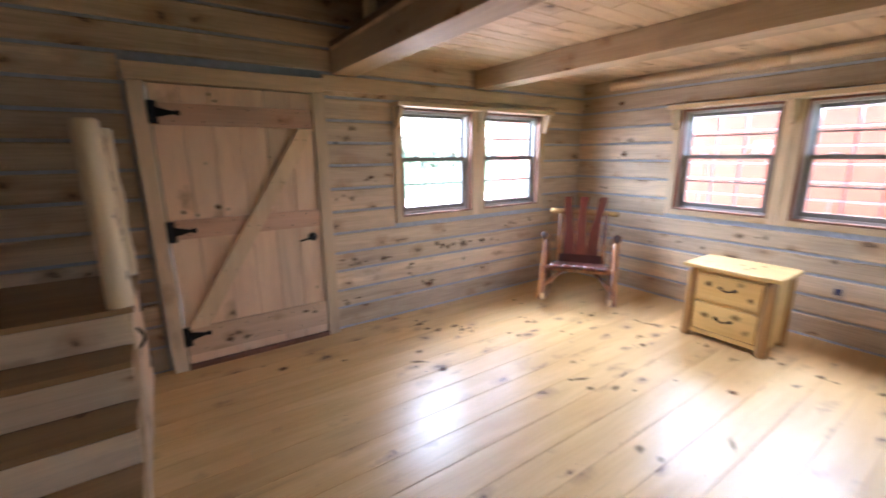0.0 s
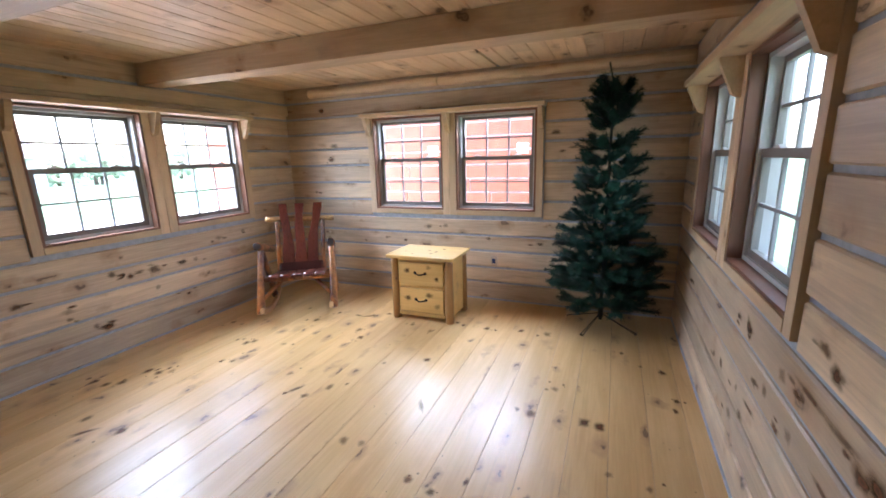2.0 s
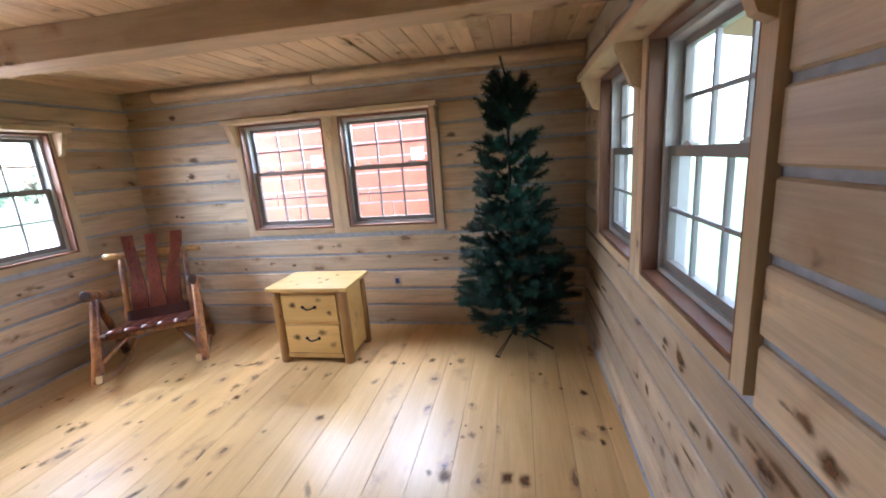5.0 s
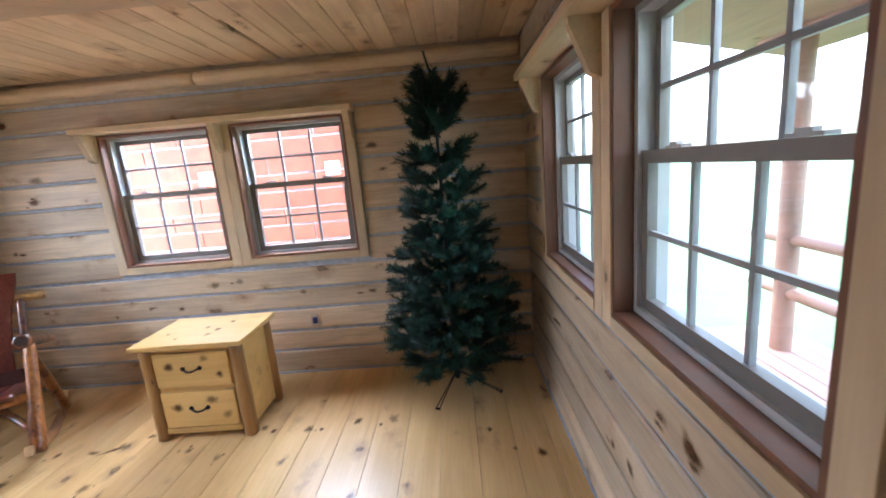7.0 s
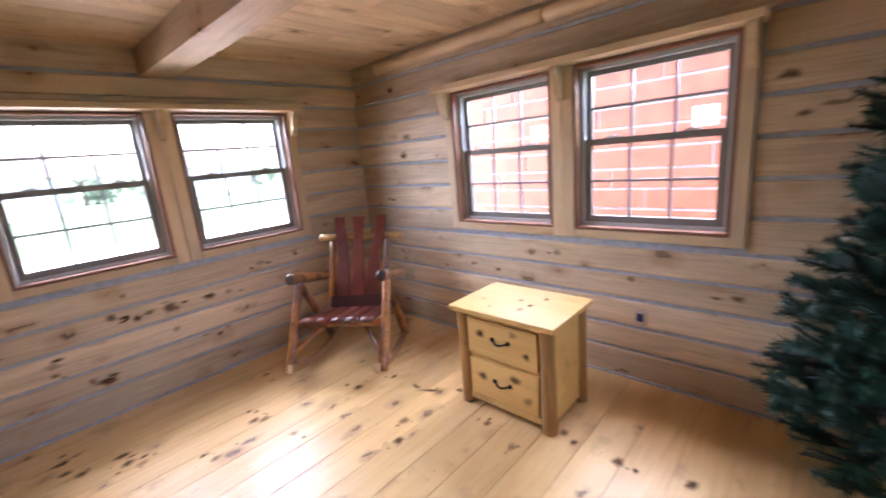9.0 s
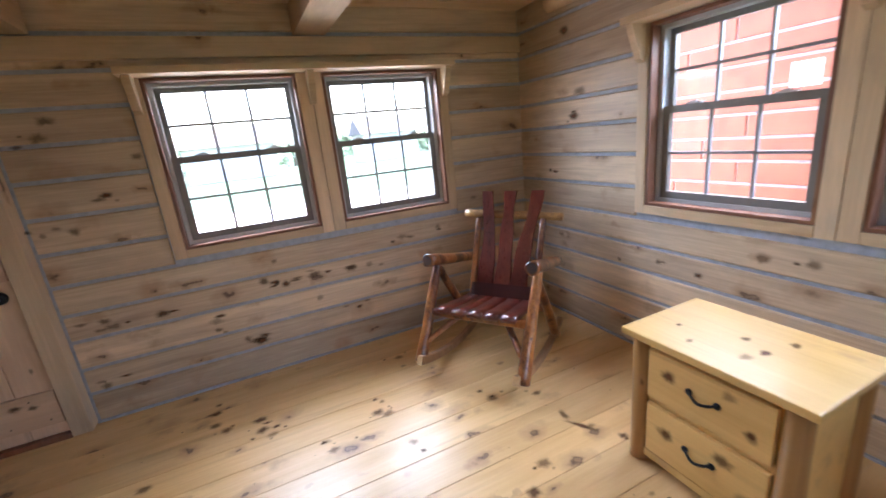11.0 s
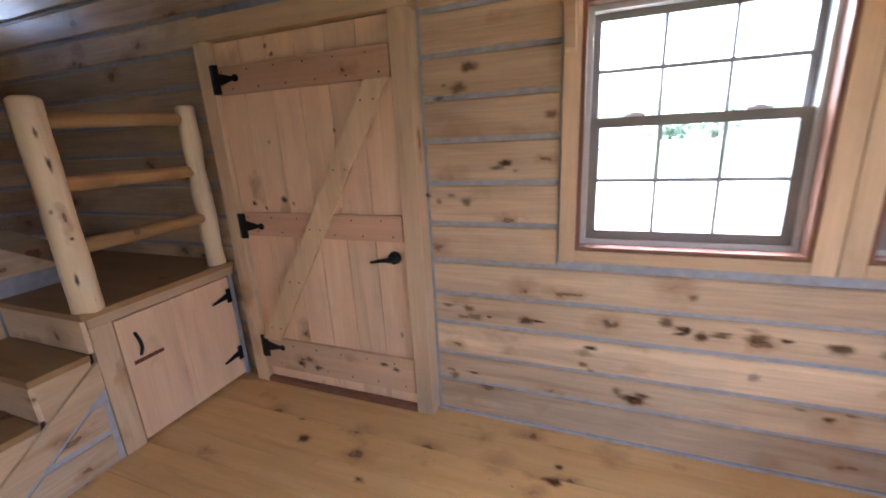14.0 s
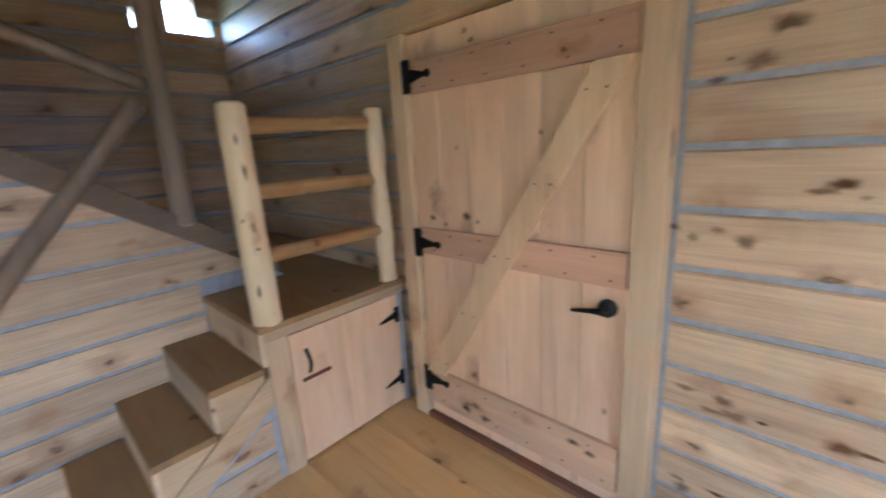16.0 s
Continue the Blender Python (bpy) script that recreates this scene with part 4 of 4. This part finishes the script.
# ---- artificial tree ----
tree = thing("artificial_christmas_tree", "slim undecorated green artificial fir tree", "christmas tree", (4.17, -0.11, 0.0))
TX, TY = 4.17, -0.11
part("pole", log_between((TX, TY, 0.06), (TX, TY, 1.95), 0.016, 0.008, wobble=0, rings=4), CORE, tree)
stand_part = part("stand_collar", log_between((TX, TY, 0.08), (TX, TY, 0.2), 0.022, wobble=0, rings=2), IRON, tree, "black metal stand")
for k in range(4):
    a = radians(65 + 90 * k)
    bm = bmesh.new()
    for da in (-0.09, 0.09):
        e = (TX + 0.31 * math.cos(a + da * 0.4), TY + 0.31 * math.sin(a + da * 0.4), 0.012)
        log_between((TX + 0.02 * math.cos(a + da), TY + 0.02 * math.sin(a + da), 0.11), e, 0.0036, bm=bm, seg=6, rings=1, wobble=0)
    e1 = [(TX + 0.31 * math.cos(a + d), TY + 0.31 * math.sin(a + d), 0.01) for d in (-0.05, 0.05)]
    log_between(e1[0], e1[1], 0.006, bm=bm, seg=6, rings=1, wobble=0)
    part("stand_leg", bm, IRON, stand_part)


def tree_radius(z):
    stops = [(0.18, 0.36), (0.34, 0.48), (0.5, 0.475), (0.7, 0.42), (0.9, 0.355), (1.1, 0.29), (1.3, 0.26), (1.5, 0.25), (1.58, 0.2), (1.65, 0.11), (1.72, 0.17), (1.8, 0.15), (1.87, 0.115), (1.94, 0.085), (2.0, 0.055), (2.07, 0.03)]
    for (a, ra), (b, rb) in zip(stops, stops[1:]):
        if a <= z <= b:
            return ra + (rb - ra) * (z - a) / (b - a)
    return 0.03


def sprig(bm, p0, p1, rng, thick=0.016):
    """A tinsel tip: a twig with rings of short needles."""
    p0, p1 = Vector(p0), Vector(p1)
    d = p1 - p0
    length = d.length
    d.normalize()
    a = d.orthogonal().normalized()
    b = d.cross(a)
    v = []
    for p, r in ((p0, 0.006), (p1, 0.003)):
        v.append([bm.verts.new(p + (a * math.cos(q) + b * math.sin(q)) * r) for q in (0, 2.1, 4.2)])
    for k in range(3):
        bm.faces.new((v[0][k], v[0][(k + 1) % 3], v[1][(k + 1) % 3], v[1][k])).material_index = 1
    n = max(6, int(length / 0.0062))
    for k in range(n):
        t = k / n
        base = p0 + d * length * t
        ph = rng.uniform(0, 6.28)
        for j in range(4):
            q = ph + j * 1.57 + rng.uniform(-0.3, 0.3)
            out = a * math.cos(q) + b * math.sin(q)
            reach = thick * rng.uniform(0.85, 1.35)
            tip = base + out * reach + d * reach * 0.55
            side = d.cross(out) * 0.0028
            bm.faces.new([bm.verts.new(base - side), bm.verts.new(base + side), bm.verts.new(tip + side * 0.5), bm.verts.new(tip - side * 0.5)])


rng = random.Random(5)
LAYERS = [0.22, 0.29, 0.38, 0.48, 0.59, 0.7, 0.82, 0.94, 1.06, 1.18, 1.3, 1.42, 1.53, 1.69, 1.74, 1.8, 1.87, 1.93]
for n, z in enumerate(LAYERS):
    R = tree_radius(z)
    count = max(7, int(5 + R * 19))
    bm = bmesh.new()
    for k in range(count):
        ang = 2 * math.pi * (k + rng.uniform(-0.25, 0.25)) / count + n * 0.7
        rr = R * rng.uniform(0.82, 1.08)
        if n > 12:
            lift = rng.uniform(0.1, 0.8)
        else:
            lift = rng.uniform(-0.05, 0.4)
        zz = z + rng.uniform(-0.028, 0.028)
        root = Vector((TX, TY, zz - 0.02))
        dirv = Vector((math.cos(ang), math.sin(ang), lift)).normalized()
        tip = root + dirv * rr
        tip.x, tip.y = min(tip.x, 4.49), max(tip.y, -0.675)
        sprig(bm, root + (tip - root) * 0.3, tip, rng, 0.027)
        for s in range(4):
            t = rng.uniform(0.4, 0.85)
            b0 = root + (tip - root) * t
            yaw = ang + rng.choice((-1, 1)) * rng.uniform(0.45, 0.95)
            q = b0 + Vector((math.cos(yaw), math.sin(yaw), lift + rng.uniform(0.0, 0.7))).normalized() * rng.uniform(0.09, 0.15)
            q.x, q.y = min(q.x, 4.49), max(q.y, -0.675)
            sprig(bm, b0, q, rng, 0.027)
    part("branch_layer", bm, [NEEDLE, CORE], tree)
bm = bmesh.new()
for k in range(9):
    a = k * 0.7
    sprig(bm, (TX, TY, 1.86), (TX + 0.045 * math.cos(a), TY + 0.045 * math.sin(a), 1.96 + 0.02 * (k % 3)), rng, 0.016)
sprig(bm, (TX, TY, 1.88), (TX + 0.0, TY + 0.012, 2.03), rng, 0.02)
sprig(bm, (TX, TY + 0.012, 2.03), (TX, TY + 0.04, 2.15), rng, 0.014)
part("top_tip", bm, [NEEDLE, CORE], tree)

# ---- outdoors ----
bm = bmesh.new()
bm.faces.new([bm.verts.new(p) for p in ((-600, -600, -0.5), (600, -600, -0.5), (600, 600, -0.5), (-600, 600, -0.5))])
tagged(part("ground", bm, GRASS), "green lawn round the cabins", "ground", kind="structure")
tagged(part("road_gravel", block(-40, 60, 5.5, 17.0, -0.6, -0.47), GRAVEL), "pale gravel yard before the cabin", "gravel", kind="structure")

# red log cabin next door
RX = 6.5
cabin = thing("neighbour_cabin", "red-painted log cabin with white chinking", "cabin", (8.5, 1.5, -0.5))
part("wall", block(RX + 0.02, RX + 2.1, -0.6, 7.4, -0.499, 2.38), WHITE_CHINK, cabin)
bm = bmesh.new()
lo = [(RX - 0.12, -0.9, 2.385), (RX + 2.1, -0.9, 3.0), (RX + 2.1, 7.8, 3.0), (RX - 0.12, 7.8, 2.385)]
hexa(bm, lo + [(x, y, z + 0.08) for x, y, z in lo])
part("roof", bm, SHINGLE, cabin)
rng = random.Random(21)
for k in range(14):
    z = -0.48 + 0.204 * k
    cuts = [-0.6, rng.uniform(0.6, 2.2), rng.uniform(2.8, 4.8), 7.4]
    for a, b in zip(cuts, cuts[1:]):
        part("log", block(RX, RX + 0.03, a + 0.008, b - 0.008, z + 0.012, z + 0.193), RED_LOG, cabin, bevel=0.006)

# porch on the south side
porch = thing("porch", "covered timber porch with log posts and rails", "porch", (2.5, -1.8, -0.5))
yk = -0.9
while yk > -2.75:
    part("deck_board", block(-2.0, 5.0, yk - 0.135, yk, -0.13, -0.1), DECK_WOOD, porch)
    yk -= 0.142
for x in (-1.9, 1.6, 4.57):
    part("post", log_between((x, -2.58, -0.5), (x, -2.58, 2.15), 0.07, wobble=0.08), DECK_WOOD, porch, smooth=True)
for z in (0.35, 0.75):
    part("log_rail", log_between((-1.9, -2.58, z), (4.9, -2.58, z), 0.04, wobble=0.1, rings=24), DECK_WOOD, porch, smooth=True)
bm = bmesh.new()
lo = [(-2.3, -0.88, 2.55), (5.2, -0.88, 2.55), (5.2, -3.0, 2.1), (-2.3, -3.0, 2.1)]
hexa(bm, lo + [(x, y, z + 0.1) for x, y, z in lo])
part("roof", bm, DECK_WOOD, porch)
part("front_beam", block(-2.0, 5.0, -2.73, -2.57, 2.151, 2.19), DECK_WOOD, porch)


def leafy_tree(x, y, h, rng, group, low=0.38):
    t = thing("tree", "broad green leafy tree beyond the yard", "tree", (x, y, -0.5), group=group)
    part("trunk", log_between((x, y, -0.5), (x, y, h * 0.55), 0.22, 0.1, wobble=0.2), BARK, t)
    bm = bmesh.new()
    for k in range(5):
        a = rng.uniform(0, 6.28)
        log_between((x, y, h * rng.uniform(0.25, 0.45)), (x + h * 0.22 * math.cos(a), y + h * 0.22 * math.sin(a), h * rng.uniform(0.55, 0.75)), 0.07, 0.03, bm=bm, seg=6, rings=3)
    part("limbs", bm, BARK, t)
    bm = bmesh.new()
    wide, many = (0.36, 30) if low == 0.0 else (0.17, 130)
    clumps = [(rng.gauss(0, h * wide), rng.gauss(0, h * wide), h * rng.uniform(low, 0.95)) for _ in range(26)]
    for cx, cy, cz in clumps:
        for _ in range(many):
            p = Vector((x + cx + rng.gauss(0, h * 0.08), y + cy + rng.gauss(0, h * 0.08), max(-0.4, cz + rng.gauss(0, h * 0.06))))
            u = Vector((rng.gauss(0, 1), rng.gauss(0, 1), rng.gauss(0, 1))).normalized() * (0.34 if low else 0.2)
            w = u.orthogonal().normalized() * (0.24 if low else 0.14)
            bm.faces.new([bm.verts.new(p - u), bm.verts.new(p + w), bm.verts.new(p + u), bm.verts.new(p - w)])
    part("crown", bm, LEAF, t)


rng = random.Random(9)
for k in range(60):
    leafy_tree(-58 + 2.1 * k + rng.uniform(-1.2, 1.2), rng.uniform(50, 62), rng.uniform(2.6, 3.9), rng, "trees beyond the yard", 0.0)
for x, y, h in ((-8, -30, 9), (6, -36, 10), (18, -30, 9), (30, -34, 10)):
    leafy_tree(x, y, h, rng, "trees beyond the yard")
for x, y, w in ((-2, 40, 7), (14, 44, 6)):
    h = thing("house", "distant low house with a dark roof", "house", (x, y, -0.5), group="distant houses")
    part("wall", block(x, x + w, y, y + 5, -0.499, 2.3), PALE_SIDING, h)
    bm = bmesh.new()
    v = [bm.verts.new(p) for p in ((x - 0.3, y - 0.4, 2.3), (x + w + 0.3, y - 0.4, 2.3), (x + w + 0.3, y + 5.4, 2.3), (x - 0.3, y + 5.4, 2.3), (x - 0.3, y + 2.5, 4.1), (x + w + 0.3, y + 2.5, 4.1))]
    for f in ((0, 1, 5, 4), (2, 3, 4, 5), (0, 4, 3), (1, 2, 5), (0, 3, 2, 1)):
        bm.faces.new([v[k] for k in f])
    part("roof", bm, SHINGLE, h)

# ---- wall logs and floor planks ----
wall_logs(NORTH, wall_north, -1.9, 4.52, cased(N_UNITS) + [(DOOR_X0 - 0.108, DOOR_X1 + 0.103, -0.1, DOOR_TOP + 0.108)], LOG_X)
wall_logs(EAST, wall_east, -0.7, 3.465, cased(E_UNITS), LOG_Y)
wall_logs(SOUTH, wall_south, -1.9, 4.52, cased(S_UNITS), LOG_X)
wall_logs(WEST, wall_west, -0.7, 3.465, [(2.9, 3.42, 2.38, 2.62)], LOG_Y, courses=COURSES[:15])
KNOTS_WEST = [(0.80, 3.03), (1.21, 2.89), (1.74, 2.36), (1.74, 2.69), (1.97, 0.53), (2.00, 0.66), (2.02, 3.02), (2.07, 0.06), (2.07, 0.12), (2.08, 2.94), (2.12,
              1.11), (2.14, 1.01), (2.25, 2.93), (2.26, 2.83), (2.27, -0.45), (2.31, 2.76), (2.36, -0.21), (2.39, 1.61), (2.53, 1.52), (2.55, 2.54), (2.58, 1.90),
              (2.58, 2.46), (2.70, 0.22), (2.71, -0.16), (2.72, -0.08), (2.02, 3.14)]
KNOTS_EAST = [(2.85, 2.62), (2.90, 2.58), (2.94, 2.30), (3.01, 0.12), (3.09, 1.06), (3.12, -0.58), (3.15, 3.11), (3.26, 1.76), (3.39, 1.86), (3.45, 2.38), (3.46,
              -0.53), (3.57, 1.25), (3.65, 1.46), (3.68, 2.65), (3.68, 2.28), (3.78, 0.80), (3.82, 1.09), (3.83, 0.29), (3.83, 0.51), (3.81, 1.80)]
KNOTS_SMALL = [(2.03, 3.23), (2.08, 0.40), (2.21, 2.78), (2.27, -0.52), (2.29, 2.88), (2.33, 2.82), (2.33, -0.38), (2.37, 1.75), (2.60, 1.43), (2.72, 0.30), (2.87,
               2.74), (2.90, 2.70), (2.94, 1.34), (2.96, 2.22), (2.99, 0.17), (3.01, -0.56), (3.14, 2.99), (3.42, 2.47), (3.50, -0.40), (3.65, 1.52), (3.67, -0.28),
               (3.74, 1.93), (3.77, 0.72), (3.78, 0.36), (3.78, 1.02)]
rng = random.Random(77)


def knot(at, u, v, r, long, parent, face=0.0006, turn=0.0):
    """A knot with a soft brown surround, let into a board; at() maps two coordinates and a height above the face."""
    bm = bmesh.new()
    spot = bm.loops.layers.uv.new("spot")
    ca, sa = math.cos(turn), math.sin(turn)
    rim, flat = [], []
    for k in range(16):
        a = 2 * math.pi * k / 16
        w = 2.1 * r * (1 + 0.5 * noise.noise(Vector((u * 9 + 1.6 * math.cos(a), v * 9 + 1.6 * math.sin(a), r * 50))))
        p, q = long * w * math.cos(a), w * math.sin(a)
        rim.append(bm.verts.new(at(u + p * ca - q * sa, v + p * sa + q * ca, face)))
        flat.append((math.cos(a), math.sin(a)))
    mid = bm.verts.new(at(u, v, face * 1.3))
    for k in range(16):
        f = bm.faces.new((mid, rim[k], rim[(k + 1) % 16]))
        for loop, c in zip(f.loops, ((0, 0), flat[k], flat[(k + 1) % 16])):
            loop[spot].uv = c
    part("knot", bm, KNOT_WOOD, parent)


def on_floor(u, v, h):
    return (u, v, h)


def on_wall(plane):
    return lambda u, v, h: plane.at(u, -h, v)


for kx, ky in KNOTS_WEST + KNOTS_EAST:
    knot(on_floor, kx, ky, rng.uniform(0.012, 0.02), rng.uniform(1.1, 1.5), floor_base)
    for _ in range(rng.choice((0, 0, 1, 2))):
        knot(on_floor, kx + rng.uniform(-0.12, 0.12), ky + rng.uniform(-0.05, 0.05), rng.uniform(0.003, 0.007), rng.uniform(1.0, 1.6), floor_base)
for kx, ky in KNOTS_SMALL:
    knot(on_floor, kx, ky, rng.uniform(0.007, 0.012), rng.uniform(1.1, 1.6), floor_base)
for _ in range(110):
    knot(on_floor, rng.uniform(0.9, 4.3), rng.uniform(-0.6, 3.3), rng.uniform(0.0016, 0.003), 1.0, floor_base, 0.0007)
NORTH_KNOTS = [(2.51, 0.76), (2.74, 0.61), (3.0, 0.6), (3.13, 0.6), (3.7, 0.77), (3.4, 0.75), (2.1, 0.45), (1.56, 0.61), (1.84, 0.58), (2.55, 0.59), (2.75, 0.44), (2.25, 0.28), (2.33, 0.24),
               (3.01, 0.3), (4.03, 0.95), (2.42, 0.64), (2.5, 0.61), (2.1, 0.39), (1.59, 0.57), (1.6, 1.71), (1.55, 1.63), (1.94, 1.5), (1.75, 1.31), (1.43, 1.14), (1.57, 1.14), (1.47, 0.22)]
EAST_KNOTS = [(1.66, 0.75), (2.81, 1.63), (2.87, 1.48), (3.12, 1.11), (1.47, 0.77), (1.0, 0.65), (2.47, 0.56), (1.86, 0.42), (0.36, 1.67), (0.3, 1.5), (0.48, 0.62), (1.95, 0.59), (2.95, 2.02), (2.19, 0.61)]
SOUTH_KNOTS = [(1.87, 0.95), (2.6, 0.76), (2.95, 0.42), (2.58, 0.3), (1.99, 0.6), (2.34, 0.59), (1.62, 0.75), (2.1, 0.75), (3.77, 0.58), (1.79, 0.91), (2.46, 0.76), (2.53, 0.46), (1.94, 0.76)]
DOOR_KNOTS = [(0.59, 1.9), (0.62, 1.86), (0.35, 1.13), (0.43, 1.105), (0.56, 1.15), (0.62, 1.13), (0.93, 1.49), (1.2, 0.44), (0.52, 1.45)]
for plane, spots, wall in ((NORTH, NORTH_KNOTS, wall_north), (EAST, EAST_KNOTS, wall_east), (SOUTH, SOUTH_KNOTS, wall_south)):
    for u, v in spots:
        knot(on_wall(plane), u, v, rng.uniform(0.009, 0.018), rng.uniform(1.1, 2.2), wall, 0.0028)
        for _ in range(rng.choice((0, 1, 1, 2))):
            knot(on_wall(plane), u + rng.uniform(-0.11, 0.11), v + rng.uniform(-0.035, 0.035), rng.uniform(0.004, 0.009), rng.uniform(1.5, 4.5), wall, 0.0028)
for u, v, r, long, turn in ((2.47, 0.77, 0.017, 1.6, 0.5), (2.8, 0.44, 0.015, 1.4, 0.3), (1.56, 0.77, 0.018, 1.5, 0.2), (2.09, 0.56, 0.011, 2.0, 0.1), (2.22, 0.62, 0.014, 1.3, 0.4), (2.44, 0.38, 0.014, 1.6, 0.0),
                            (1.9, 0.79, 0.007, 9.0, 0.03), (1.72, 0.785, 0.008, 7.0, -0.04), (1.75, 0.6, 0.006, 9.0, 0.05), (2.35, 0.47, 0.006, 8.0, -0.03)):
    knot(on_wall(SOUTH), u, v, r, long, wall_south, 0.0029, turn)
for u, v in DOOR_KNOTS:
    knot(lambda p, q, h: (p, DY - h, q), u, v, rng.uniform(0.007, 0.013), rng.uniform(0.7, 1.1), door)
for u, v in ((1.09, 0.26), (1.16, 0.24), (0.64, 0.16), (0.52, 0.17)):
    knot(lambda p, q, h: (p, DY - 0.024 - h, q), u, v, rng.uniform(0.008, 0.014), rng.uniform(1.4, 2.2), door)
for u, z, r, long in ((0.012, 1.41, 0.0055, 4.2), (0.0, 1.53, 0.005, 3.0), (-0.012, 0.92, 0.005, 4.2), (0.012, 1.1, 0.006, 1.0), (0.03, 0.815, 0.006, 1.2), (-0.025, 1.22, 0.005, 1.6)):
    knot(lambda p, q, h: (0.002 + (0.06 + h) * math.cos(p / 0.06 - 0.37), 2.70 + (0.06 + h) * math.sin(p / 0.06 - 0.37), q), u, z, r, long, post_a, 0.0025, 1.571)
for u, v, r in ((3.86, 1.35, 0.013), (3.93, 1.33, 0.011), (3.98, 1.42, 0.01), (4.06, 1.3, 0.012), (3.82, 1.52, 0.008), (3.9, 1.62, 0.007)):
    knot(lambda p, q, h: (p, q, NZ + h), u, v, r, 1.2, stand_top)
for dr, z0 in drawers:
    for yy, zz in ((1.545, 0.13), (1.255, 0.07), (1.33, 0.17)):
        knot(lambda p, q, h: (NX0 + 0.032 - h, p, q), yy, z0 + zz, rng.uniform(0.012, 0.018), 1.3, dr)
for u, v, r, long, turn in ((3.68, 2.06, 0.012, 2.2, 1.5), (3.7, 1.95, 0.01, 5.0, -1.0), (3.82, 1.72, 0.02, 1.4, 0.4), (2.43, 1.72, 0.011, 4.5, -0.5), (1.66, 2.55, 0.012, 4.0, -0.6), (2.55, 0.85, 0.01, 4.0, 0.5)):
    knot(on_floor, u, v, r, long, floor_base, 0.0009, turn)
rng = random.Random(31)
y = -0.8
while y < 3.46:
    w = 0.198
    y0, y1 = max(y, -0.71), min(y + w, 3.475)
    cuts = [-1.9, rng.uniform(-0.2, 1.0), 4.52] if rng.random() < 0.6 else [-1.9, 4.52]
    for a, b in zip(cuts, cuts[1:]):
        prof = [(y0 + 0.0008, -0.018), (y0 + 0.0008, -0.0013), (y0 + 0.0022, 0.0), (y1 - 0.0022, 0.0), (y1 - 0.0008, -0.0013), (y1 - 0.0008, -0.018)]
        bm = bmesh.new()
        ends = [[bm.verts.new((x, p, q)) for p, q in prof] for x in (a + 0.0006, b - 0.0006)]
        for k in range(6):
            bm.faces.new((ends[0][k], ends[0][(k + 1) % 6], ends[1][(k + 1) % 6], ends[1][k]))
        bm.faces.new(ends[0][::-1])
        bm.faces.new(ends[1])
        part("plank", bm, FLOOR_WOOD, floor_base)
    y += w
